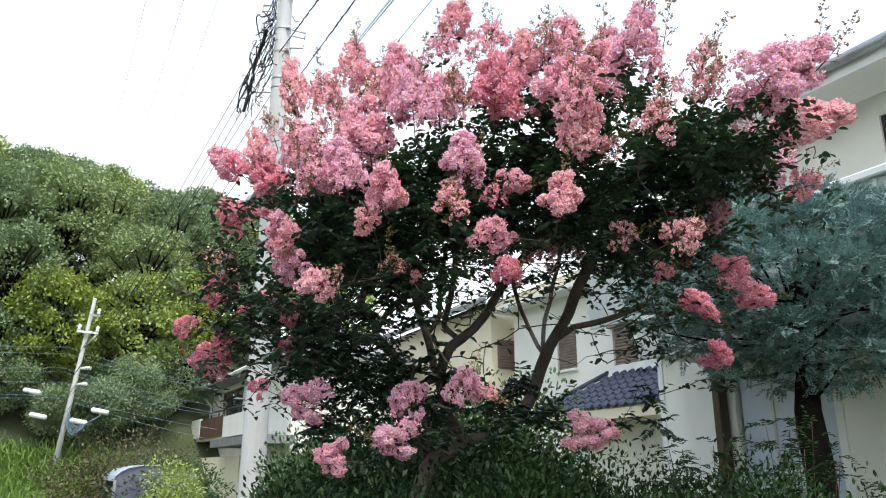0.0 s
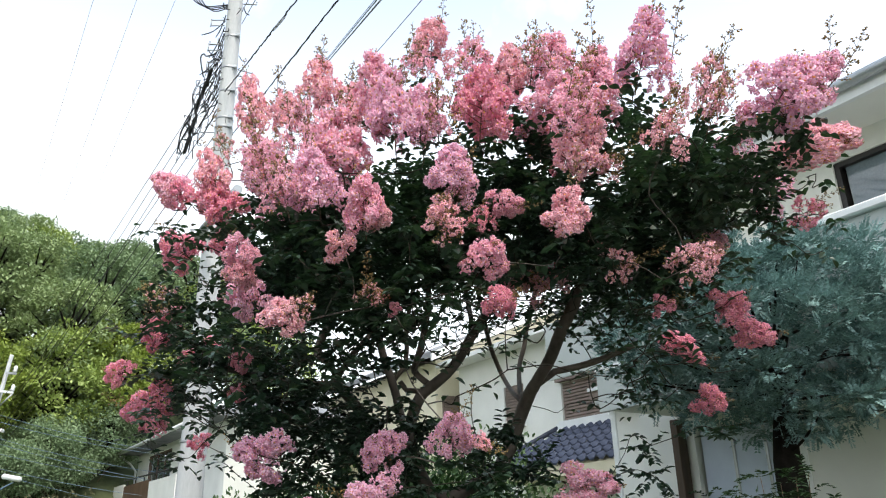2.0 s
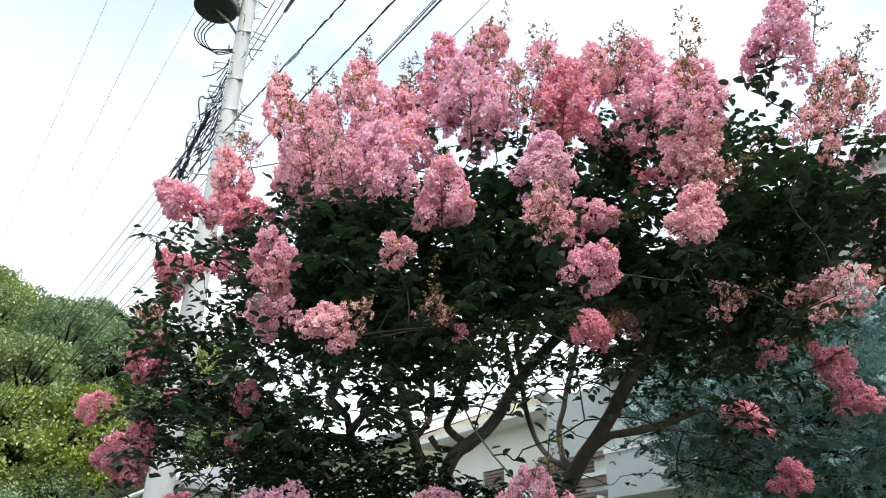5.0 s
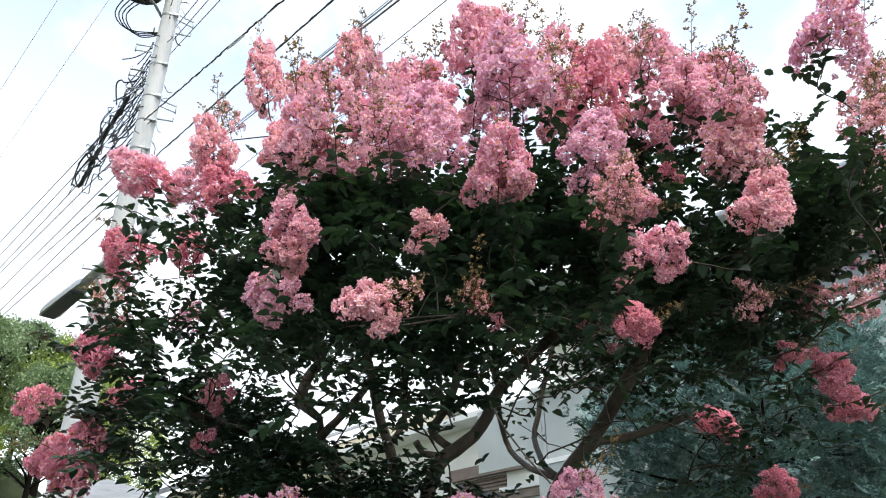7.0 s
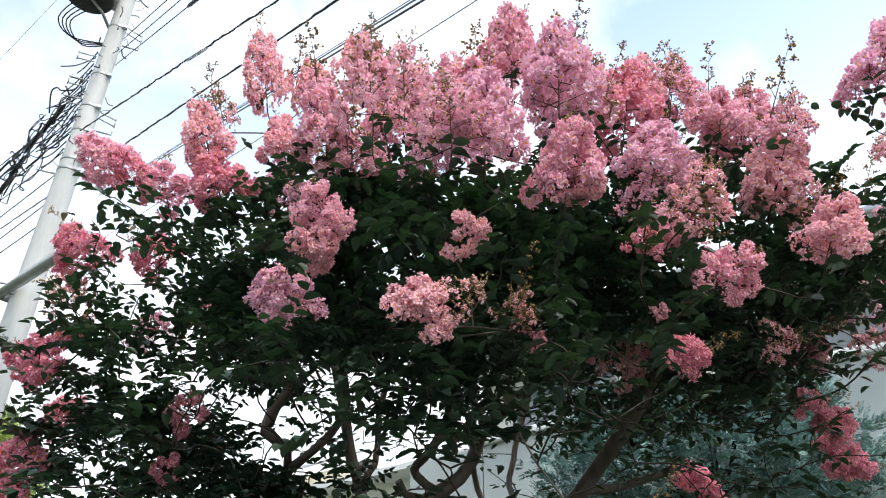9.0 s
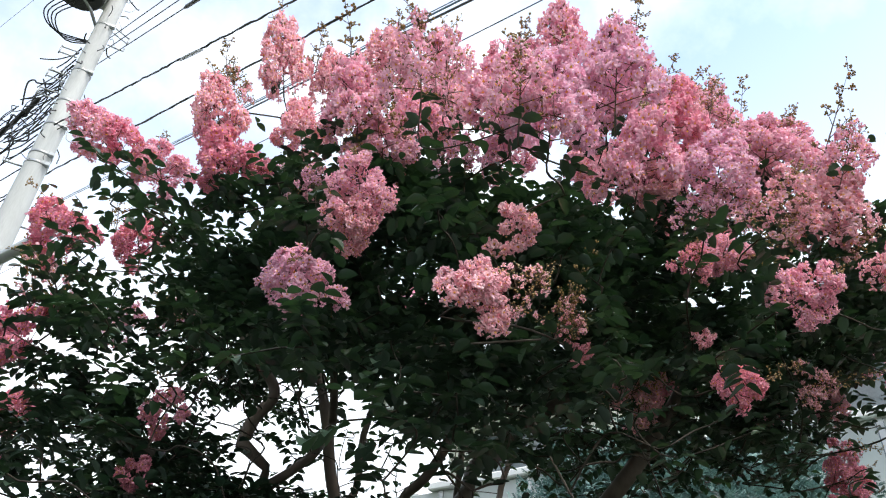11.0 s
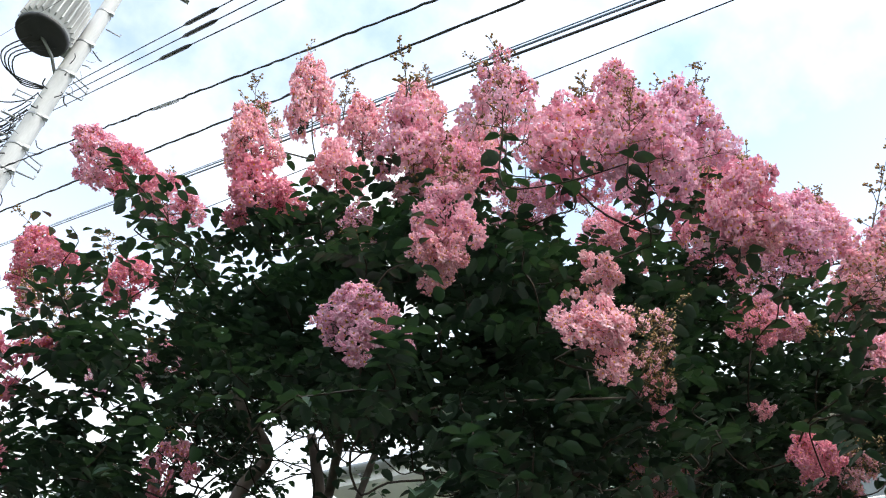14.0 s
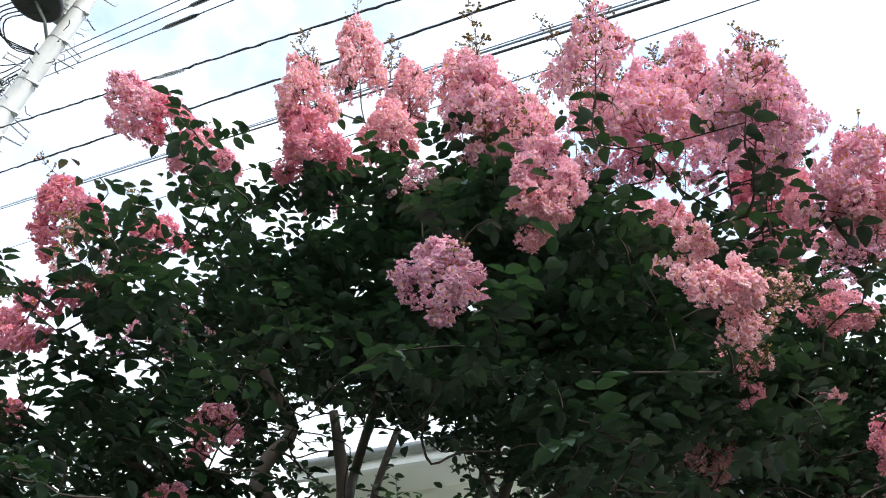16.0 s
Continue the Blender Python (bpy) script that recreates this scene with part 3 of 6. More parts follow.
def street_pole():
    h = thing("utility_pole", Matrix.Translation(POLE), "tall grey concrete utility pole with bands and cable clutter", "utility pole")
    bm = bmesh.new()
    lathe(bm, [(0.172, 0), (0.167, 1.0), (0.146, 4.0), (0.113, 8.0), (0.092, 12.6), (0.085, 12.65)], 24)
    part("pole", bm, CONCRETE, h)
    for z, r in ((2.6, 0.156), (6.95, 0.122), (7.1, 0.121), (7.55, 0.117), (7.95, 0.114), (8.5, 0.111), (9.4, 0.107), (10.1, 0.104), (10.9, 0.100)):
        bm = bmesh.new()
        lathe(bm, [(r + 0.001, -0.018), (r + 0.006, -0.015), (r + 0.006, 0.015), (r + 0.001, 0.018)], 20, (0, 0, z))
        band = part("band", bm, STEEL, h)
        part("clip", boxed(r * 0.62, r * 0.62 + 0.06, -r - 0.015, -r * 0.6, z - 0.02, z + 0.02), GREY_METAL, band)
    for k in range(12):
        z, side = 2.4 + k * 0.75, 1 if k % 2 else -1
        bm = bmesh.new()
        tube(bm, [(side * 0.12, 0, z), (side * 0.32, 0, z), (side * 0.32, 0, z + 0.05)], 0.011, 6)
        part("step", bm, STEEL, h)
    # brackets that hold cables off the pole
    for z, a in ((7.95, 25), (8.05, 175), (8.35, 178), (8.8, 176), (9.5, 25)):
        c, s = math.cos(radians(a)), math.sin(radians(a))
        bm = bmesh.new()
        for off in (-0.05, 0.05):
            tube(bm, [(c * 0.13, s * 0.13, z + off), (c * 0.34, s * 0.34, z + off)], 0.009, 6)
        tube(bm, [(c * 0.34, s * 0.34, z - 0.07), (c * 0.34, s * 0.34, z + 0.07)], 0.009, 6)
        part("bracket", bm, STEEL, h)
    # telephone cable loops and splice boxes on the far side
    r = random.Random(5)
    for k in range(30):
        z = 8.55 - k * 0.038 + r.uniform(-0.2, 0.2)
        w, d = r.uniform(0.1, 0.3), r.uniform(0.2, 0.65)
        o = Vector((-0.2 - 0.018 * k + r.uniform(-0.14, 0.14), 0.15 + 0.034 * k, z))
        pts = [o + Vector((-d * 0.48 * t + r.uniform(-0.09, 0.09), d * 0.88 * t, w * 0.8 * math.sin(t * 6.28 + k * 1.7) - 0.3 * t + r.uniform(-0.06, 0.06))) for t in (0, 0.2, 0.4, 0.6, 0.8, 1.0)]
        bm = bmesh.new()
        tube(bm, smooth_line(pts, 4), r.choice((0.006, 0.008, 0.011)), 5)
        part("cable_loop", bm, CABLE, h)
    for k in range(5):
        o = Vector((-0.35 - 0.11 * k, 0.4 + 0.2 * k, 8.35 - 0.2 * k + r.uniform(-0.1, 0.1)))
        bm = bmesh.new()
        tube(bm, [o, o + Vector((-0.03, 0.05, -0.02)), o + Vector((-0.15, 0.30, -0.14)), o + Vector((-0.18, 0.35, -0.16))], [0.012, 0.03, 0.03, 0.012], 8)
        part("splice_closure", bm, CABLE, h)
    for k in range(16):
        z = 7.3 + 0.11 * k
        a = Vector((-0.13, 0.02, z))
        b = Vector((-0.35 - 0.05 * (k % 5), 0.35 + 0.06 * (k % 7), z - 0.12 + 0.05 * (k % 3)))
        bm = bmesh.new()
        tube(bm, smooth_line([a, a.lerp(b, 0.5) + Vector((0, 0, -0.06)), b], 4), 0.008, 5)
        part("tie", bm, CABLE, h)
    for k in range(26):
        z, a = 7.0 + 0.125 * k + r.uniform(-0.05, 0.05), r.uniform(-2.4, 0.6)
        o = Vector((0.125 * math.cos(a), 0.125 * math.sin(a), z))
        e = o + Vector((math.cos(a), math.sin(a), 0)) * r.uniform(0.05, 0.16) + Vector((0, 0, r.uniform(-0.2, 0.12)))
        bm = bmesh.new()
        tube(bm, smooth_line([o, o.lerp(e, 0.6) + Vector((r.uniform(-0.04, 0.04), 0, r.uniform(-0.05, 0.08))), e], 4), r.choice((0.004, 0.006, 0.009)), 5)
        part("wire_stub", bm, r.choice((CABLE, STEEL, CABLE)), h)
    # arm with insulators at the head
    part("crossarm", boxed(-0.9, 0.9, -0.16, -0.08, 12.05, 12.13), STEEL, h)
    for x in (-0.8, 0.0, 0.8):
        bm = bmesh.new()
        lathe(bm, [(0.02, 0), (0.05, 0.03), (0.03, 0.06), (0.055, 0.09), (0.03, 0.12), (0.04, 0.16)], 12, (x, -0.12, 12.13))
        part("insulator", bm, CERAMIC, h)


street_pole()


def street_lamp():
    """A long lamp on an arm that runs beside the pole, along the street."""
    u = Vector((-0.4726, 0.881, 0))
    m = Matrix((u, Vector((0, 0, 1)).cross(u), Vector((0, 0, 1)))).transposed().to_4x4()
    t = thing("street_lamp", Matrix.Translation((-2.66, 10.0, 5.3)) @ m, "long grey street lamp with a dark underside fixed to the pole", "street lamp")
    bm = bmesh.new()
    ends = []
    for x, w, z0, z1 in ((0.15, 0.05, -0.03, 0.03), (0.3, 0.085, -0.07, 0.06), (1.2, 0.11, -0.09, 0.07), (1.36, 0.09, -0.08, 0.04)):
        ends.append([bm.verts.new((x, w * k, z)) for k, z in ((-1, z0), (1, z0), (1, z0 * 0.2), (0.6, z1), (-0.6, z1), (-1, z0 * 0.2))])
    for a, b in zip(ends, ends[1:]):
        for k in range(6):
            bm.faces.new((a[k], b[k], b[(k + 1) % 6], a[(k + 1) % 6]))
    bm.faces.new(ends[0]); bm.faces.new(ends[-1][::-1])
    bmesh.ops.recalc_face_normals(bm, faces=bm.faces)
    part("housing", bm, GREY_METAL, t)
    part("lens", boxed(0.34, 1.3, -0.08, 0.08, -0.105, -0.088, bevel=0.006), TRAFO_BASE, t, "dark lamp lens")
    bm = bmesh.new()
    tube(bm, [(0.2, 0, 0), (-0.4, 0, 0.01), (-1.66, 0, 0.03)], [0.045, 0.06, 0.055], 10)
    part("arm", bm, GREY_METAL, t)
    for x in (-0.12, 0.08):
        part("bracket", boxed(x - 0.02, x + 0.02, -0.2, 0.02, -0.05, 0.05), STEEL, t)


street_lamp()


def transformer():
    t = thing("transformer", Matrix.Translation(POLE + Vector((-0.43, -0.16, 9.7))), "grey finned pole transformer with a dark round base", "transformer")
    bm = bmesh.new()
    lathe(bm, [(0.25, 0.06), (0.29, 0.1), (0.29, 0.85), (0.30, 0.86), (0.30, 0.9), (0.24, 0.96), (0.05, 0.98)], 28)
    part("tank", bm, TRAFO_PAINT, t)
    bm = bmesh.new()
    lathe(bm, [(0.30, 0.0), (0.32, 0.02), (0.32, 0.06), (0.28, 0.07)], 28)
    part("base", bm, TRAFO_BASE, t)
    for k in range(26):
        a = 2 * math.pi * k / 26
        bm = boxed(0.285, 0.345, -0.008, 0.008, 0.16, 0.8)
        bm.transform(Matrix.Rotation(a, 4, "Z"))
        part("fin", bm, TRAFO_PAINT, t)
    for x, y in ((-0.12, 0), (0.12, 0), (0, 0.12)):
        bm = bmesh.new()
        lathe(bm, [(0.03, 0.95), (0.05, 1.0), (0.03, 1.03), (0.05, 1.06), (0.02, 1.14)], 10, (x, y, 0))
        part("bushing", bm, CERAMIC, t)
    bm = bmesh.new()
    tube(bm, [(0.0, 0.0, 0.02), (0.2, 0.1, -0.12), (0.42, 0.4, -0.3)], 0.02, 6)
    part("strut", bm, STEEL, t)
    for k in range(4):
        bm = bmesh.new()
        tube(bm, smooth_line([(0.1 * k - 0.1, 0.05, 0.0), (0.05 * k - 0.3, 0.25, -0.28), (-0.1 + 0.05 * k, 0.4, -0.42 - 0.03 * k), (0.4, 0.45, -0.3)], 5), 0.009, 5)
        part("lead", bm, CABLE, t)
    part("hanger", boxed(0.2, 0.5, 0.2, 0.42, 0.3, 0.38), STEEL, t)


transformer()


def wires():
    top = POLE
    def along(p, q, y):
        p, q = Vector(p), Vector(q)
        return p + (q - p) * ((y - p.y) / (q.y - p.y))

    hook, mark = Vector((-2.45, 9.86, 7.5)), Vector((0.08, 4.0, 5.76))
    wire("telephone_cable", [hook, along(hook, mark, -6)], 0.0085, CABLE, "black lashed overhead telephone cable", 0.02, wave=0.005)
    p, q = (1.2, 4, 7.22), (-1.29, 10, 8.63)
    wire("telephone_cable", [along(p, q, 24), along(p, q, -6)], 0.0125, CABLE, "black lashed overhead telephone cable", 0.0, wave=0.006)
    p, q = (0.16, 4, 4.97), (-1.02, 10, 8.14)
    wire("service_cable", [along(p, q, 22), along(p, q, -6)], 0.0085, CABLE, "black overhead service cable", 0.0)
    up = Vector((0, 0, 0.055))
    wire("service_cable", [along(p, q, 22) + up, along(p, q, -6) + up], 0.007, CABLE_BLUE, "blue-grey overhead service cable", 0.0)
    up = Vector((0.0, 0, 0.085))
    wire("service_cable", [along(p, q, 22) + up, along(p, q, -6) + up], 0.004, CABLE_BLUE, "blue-grey overhead service cable", 0.0)
    p, q = (1.22, 4, 6.14), (-0.61, 10, 7.88)
    wire("service_cable", [along(p, q, 22), along(p, q, -6)], 0.005, CABLE, "thin black overhead cable", 0.0)
    p, q = Vector((-0.39, 4, 5.81)), Vector((-2.3, 10, 8.86))
    for rise_by, share in ((0.0, 0.189), (0.21, 0.214), (0.42, 0.211)):
        up = Vector((-0.1 * rise_by, 0, rise_by))
        wire("power_line", [along(p, q, 10.3) + up, along(p, q, -4) + up], 0.006, CABLE, "black overhead power line with an insulating sleeve", 0.0, ((share, share + 0.042, 0.02),))
    # loop of spare cable hung from the telephone line
    a, q = hook, mark
    c = a.lerp(q, 0.448)
    along = (q - a).normalized()
    bm = bmesh.new()
    for k in range(3):
        ring = [c + along * (0.15 + 0.012 * k) * math.cos(t) + Vector((0.5, 0.2, 0.9)).normalized() * (0.075 + 0.008 * k) * math.sin(t) - Vector((0, 0, 0.015 * k)) for t in np.linspace(0, 2 * math.pi, 21)]
        tube(bm, ring, 0.0035, 5, caps=False)
    me = bpy.data.meshes.new("cable_coil"); bm.to_mesh(me); bm.free(); me.materials.append(STEEL)
    tagged(new("cable_coil", me), "thin grey coil of spare cable hung on the telephone line", "cable", "overhead cables")
    # lines that run on down the street to the next pole
    for k, (z0, z1) in enumerate(((8.3, 4.4), (8.1, 4.2), (7.9, 4.1), (7.6, 3.9), (7.3, 3.7), (6.9, 3.5), (6.6, 3.4))):
        wire("street_line", [top + Vector((-0.1 + 0.03 * k, 0.15, z0)), FAR_POLE + Vector((0.25 * (k % 3) - 0.25, 0, z1))], 0.007, CABLE, "thin black overhead line along the street", 0.3)
    for n0, n1 in ((0.62, 0.9), (1.25, 1.42), (1.8, 1.92)):
        wire("street_line", [STREET @ Vector((n0, 31.6, 7.2)), STREET @ Vector((n1, -14, 12.6))], 0.0026, CABLE, "thin black overhead line along the street", 0.1)
    for k in range(7):
        z = 6.0 - 0.34 * k + 0.12 * math.sin(k * 2.3)
        wire("side_line", [FAR_POLE + Vector((-9, -3 - 0.3 * k, z + 0.3)), FAR_POLE + Vector((0, 0, z))], 0.007, CABLE_BLUE, "pale blue-grey overhead line", 0.2)
        wire("side_line", [FAR_POLE + Vector((0, 0, z)), Vector((-8.2 + 0.2 * k, 29.0, 4.5 - 0.34 * k + 0.2 * math.sin(k * 1.9)))], 0.008, CABLE_BLUE, "pale blue-grey overhead line", 0.15)


FAR_POLE = Vector((-14.4, 28.4, 0))


def far_pole():
    h = thing("utility_pole", Matrix.Translation(FAR_POLE) @ Matrix.Rotation(radians(6.0), 4, "Y"), "pale concrete utility pole with crossarm in front of the woods", "utility pole")
    bm = bmesh.new()
    lathe(bm, [(0.105, 0), (0.09, 4), (0.066, 7.9), (0.058, 7.95)], 16)
    part("pole", bm, CONCRETE, h)
    part("crossarm", boxed(-0.3, 0.5, -0.2, -0.12, 6.55, 6.63), WHITE_PAINT, h)
    bm = bmesh.new()
    tube(bm, [(0.1, -0.14, 6.0), (0.5, -0.16, 6.56)], 0.03, 6)
    part("brace", bm, STEEL, h)
    for x, z in ((-0.25, 6.63), (0.45, 6.63), (0.35, 7.3)):
        bm = bmesh.new()
        lathe(bm, [(0.04, 0), (0.08, 0.05), (0.05, 0.1), (0.08, 0.16), (0.04, 0.24)], 10, (x, -0.16, z))
        part("insulator", bm, CERAMIC, h)
    part("top_bracket", boxed(0.05, 0.42, -0.18, -0.12, 7.22, 7.3), STEEL, h)
    for x, z in ((-1.3, 3.35), (0.25, 3.3), (0.95, 3.75), (-1.75, 4.2)):
        bm = bmesh.new()
        tube(bm, [(x, -0.2, z), (x + 0.06, -0.2, z), (x + 0.62, -0.2, z - 0.05), (x + 0.68, -0.2, z - 0.05)], [0.04, 0.1, 0.1, 0.04], 8)
        part("splice_closure", bm, CERAMIC, h)
    for k in range(5):
        bm = bmesh.new()
        tube(bm, smooth_line([(0.1, -0.2, 3.6 - 0.1 * k), (0.5, -0.25, 3.1 - 0.08 * k), (1.0, -0.25, 3.3), (1.4, -0.2, 3.6)], 4), 0.02, 5)
        part("cable_loop", bm, CABLE_BLUE, h)
    for z in (4.6, 5.2):
        bm = bmesh.new()
        tube(bm, [(0.1, -0.1, z), (0.4, -0.15, z + 0.05), (0.55, -0.15, z + 0.05)], [0.03, 0.07, 0.07], 8)
        part("lamp_head", bm, CERAMIC, h)


far_pole()
wires()


# ---- the crape myrtle ----
def flower(verts, faces, mats, at, out, size, r, petal_mat):
    """Six crumpled, stalked petals about a yellow centre, facing out."""
    out = Vector(out).normalized()
    side = out.cross(Vector((r.uniform(-1, 1), r.uniform(-1, 1), 0.4))).normalized()
    other = out.cross(side)
    turn = r.uniform(0, 6.28)
    for k in range(6):
        a = turn + k * 1.047 + r.uniform(-0.2, 0.2)
        u = side * math.cos(a) + other * math.sin(a)
        w = out.cross(u)
        tilt = r.uniform(-0.35, 0.9)
        b = len(verts)
        for q, across, lift in ((0.15, 0.0, 0.0), (0.6, -0.42, 0.2), (0.62, 0.42, 0.24), (1.0, -0.34, 0.12), (1.02, 0.36, 0.05), (0.8, 0.0, 0.42)):
            j = r.uniform(-0.22, 0.22)
            verts.append(at + (u * (q + j * 0.5) + w * (across + j * 0.4) + out * (lift + tilt * q + j)) * size)
        faces += [(b, b + 2, b + 5, b + 1), (b + 1, b + 5, b + 3), (b + 2, b + 4, b + 5), (b + 5, b + 4, b + 3)]
        mats += [petal_mat] * 4
    b = len(verts)
    for k in range(3):
        a = turn + k * 2.1
        verts.append(at + (side * math.cos(a) * 0.30 + other * math.sin(a) * 0.30 + out * 0.2) * size)
    verts.append(at + out * 0.72 * size)
    faces += [(b, b + 1, b + 3), (b + 1, b + 2, b + 3), (b + 2, b, b + 3)]
    mats += [1] * 3


def bud(verts, faces, mats, at, size):
    b = len(verts)
    for p in ((0, 0, -1), (1, 0, 0), (0, 1, 0), (-1, 0, 0), (0, -1, 0), (0, 0, 1.15)):
        verts.append(at + Vector(p) * size)
    for k in range(4):
        i, j = b + 1 + k, b + 1 + (k + 1) % 4
        faces += [(b, j, i), (i, j, b + 5)]
        mats += [2, 2]


def stem(verts, faces, mats, a, b, ra, rb):
    d = (b - a).normalized()
    side = d.cross(Vector((0.31, 0.7, 0.64))).normalized()
    other = d.cross(side)
    n = len(verts)
    for p, q in ((a, ra), (b, rb)):
        for k in range(3):
            verts.append(p + (side * math.cos(k * 2.094) + other * math.sin(k * 2.094)) * q)
    for k in range(3):
        faces.append((n + k, n + (k + 1) % 3, n + 3 + (k + 1) % 3, n + 3 + k))
        mats.append(3)


def panicle_mesh(seed, lobes, per_lobe, size, buds, slim, materials):
    """A flower head one unit wide and tall: z runs from its base to its tip."""
    r = random.Random(seed)
    verts, faces, mats = [], [], []
    axis = Vector((r.uniform(-0.08, 0.08), r.uniform(-0.08, 0.08), 1.0))
    stem(verts, faces, mats, Vector((0, 0, -0.15)), axis * 0.98, 0.012, 0.005)
    for k in range(lobes):
        t = (k + 0.5) / lobes
        a = k * 2.4 + r.uniform(-0.5, 0.5)
        reach = (0.36 * (1 - t) ** 0.7 + 0.05) * slim * r.uniform(0.7, 1.2)
        c = axis * (0.1 + 0.8 * t) + Vector((math.cos(a) * reach, math.sin(a) * reach, r.uniform(-0.06, 0.06)))
        foot = axis * (0.04 + 0.72 * t)
        stem(verts, faces, mats, foot, c, 0.008, 0.004)
        rad = (0.19 - 0.09 * t) * r.uniform(0.65, 1.3)
        for i in range(max(3, int(per_lobe * (1.15 - 0.5 * t)))):
            d = Vector((r.gauss(0, 1), r.gauss(0, 1), r.gauss(0.15, 1))).normalized()
            d = (d + (c - axis * c.z).normalized() * 0.5).normalized()
            p = c + d * rad * r.uniform(0.6, 1.12)
            if r.random() < 0.3:
                stem(verts, faces, mats, c, p, 0.004, 0.003)
            flower(verts, faces, mats, p, d, size * r.uniform(0.75, 1.15), r, 0)
        for i in range(int(buds / lobes + r.random())):
            d = Vector((r.gauss(0, 1), r.gauss(0, 1), r.gauss(0.2, 1))).normalized()
            p = c + d * rad * r.uniform(0.9, 1.3)
            stem(verts, faces, mats, c, p, 0.004, 0.003)
            bud(verts, faces, mats, p, 0.022 * r.uniform(0.8, 1.3))
    # open sprays of round buds beyond the blossom
    for k in range(2 + int(buds > 30) * 3):
        a = r.uniform(0, 6.28)
        s = axis * r.uniform(0.55, 0.95)
        e = s + Vector((math.cos(a) * r.uniform(0.05, 0.3), math.sin(a) * r.uniform(0.05, 0.3), r.uniform(0.12, 0.32)))
        stem(verts, faces, mats, s, e, 0.007, 0.004)
        for i in range(9):
            t = 0.25 + 0.75 * i / 8
            p = s.lerp(e, t)
            q = p + Vector((r.uniform(-1, 1), r.uniform(-1, 1), r.uniform(-0.2, 0.8))) * 0.075
            stem(verts, faces, mats, p, q, 0.004, 0.003)
            bud(verts, faces, mats, q, 0.02 * r.uniform(0.7, 1.25))
    me = bpy.data.meshes.new("flower_panicle")
    me.from_pydata([tuple(v) for v in verts], [], faces)
    for m in materials:
        me.materials.append(m)
    me.polygons.foreach_set("material_index", np.array(mats, dtype=np.int32))
    return me


def panicle_set(petal, seed):
    ms = (petal, STAMEN, BUD, TWIG)
    return {"dense": [panicle_mesh(seed + k, 16, 30, 0.058, 16, 1.0, ms) for k in range(3)],
            "tall": [panicle_mesh(seed + 10 + k, 19, 23, 0.056, 26, 0.85, ms) for k in range(3)],
            "loose": [panicle_mesh(seed + 20 + k, 13, 13, 0.060, 110, 1.15, ms) for k in range(2)],
            "budding": [panicle_mesh(seed + 40 + k, 12, 4, 0.062, 190, 1.1, ms) for k in range(2)],
            "small": [panicle_mesh(seed + 30 + k, 9, 16, 0.086, 8, 1.0, ms) for k in range(2)]}


HEADS = {"pink": panicle_set(PETAL, 100), "salmon": panicle_set(PETAL_SALMON, 200), "lilac": panicle_set(PETAL_LILAC, 300), "rose": panicle_set(PETAL_ROSE, 400)}
CROWN = Vector((0.05, 4.45, 2.1))
HEART = Vector((0.1, 4.7, 2.7))
TREE = thing("crape_myrtle", Matrix.Identity(4), "crape myrtle tree with pink flower panicles and dark green leaves", "tree")
BLOOMS = []


def bloom(x, y, z, wide, tall, form="dense", tone="pink", lean=None):
    """A flower head about its middle; lean: the way its tip points, else up and outwards."""
    p = Vector((x, y, z))
    out = p - CROWN
    way = Vector(lean) if lean else Vector((out.x * 0.55, out.y * 0.55, max(out.z, -0.1) + 0.75))
    BLOOMS.append((p, way.normalized(), wide, tall, form, tone))


# along the top of the crown
bloom(0.08, 4.05, 4.22, 0.29, 0.30, "dense", "salmon")
bloom(-0.01, 3.98, 3.98, 0.26, 0.28, "loose", "pink")
bloom(-0.55, 4.20, 4.00, 0.31, 0.40, "tall", "salmon")
bloom(-0.98, 4.32, 3.92, 0.26, 0.46, "tall", "salmon")
bloom(-0.76, 4.28, 3.84, 0.24, 0.32, "tall", "salmon")
bloom(0.28, 3.80, 3.88, 0.30, 0.32, "loose", "pink")
bloom(0.44, 3.60, 3.70, 0.26, 0.30, "dense", "salmon")
bloom(0.66, 3.65, 3.80, 0.30, 0.34, "dense", "pink")
bloom(0.80, 3.45, 3.52, 0.33, 0.34, "dense", "pink")
bloom(0.28, 3.52, 3.47, 0.32, 0.38, "dense", "rose")
bloom(0.61, 3.38, 3.42, 0.28, 0.28, "dense", "pink")
bloom(0.88, 2.92, 3.37, 0.28, 0.36, "tall", "lilac")
bloom(1.24, 3.15, 3.34, 0.22, 0.34, "loose", "salmon")
bloom(1.50, 3.00, 3.24, 0.36, 0.36, "dense", "lilac", (0.5, 0.0, 0.8))
bloom(1.66, 3.10, 3.30, 0.22, 0.28, "loose", "lilac", (0.6, 0, 0.8))
bloom(-0.02, 3.50, 3.38, 0.28, 0.30, "tall", "lilac")
bloom(-0.15, 3.30, 3.30, 0.30, 0.40, "tall", "lilac")
bloom(-0.40, 3.52, 3.24, 0.34, 0.36, "dense", "pink")
bloom(-0.58, 3.62, 3.36, 0.22, 0.34, "loose", "pink")
bloom(-0.80, 3.80, 3.27, 0.26, 0.32, "tall", "pink")
bloom(-0.86, 4.20, 3.43, 0.24, 0.26, "dense", "salmon")
bloom(-0.66, 3.87, 3.16, 0.26, 0.24, "dense", "pink")
bloom(-0.72, 5.00, 3.85, 0.20, 0.24, "loose", "lilac")
bloom(-0.20, 4.40, 4.02, 0.24, 0.28, "dense", "pink")
bloom(0.50, 4.20, 3.95, 0.26, 0.28, "dense", "pink")
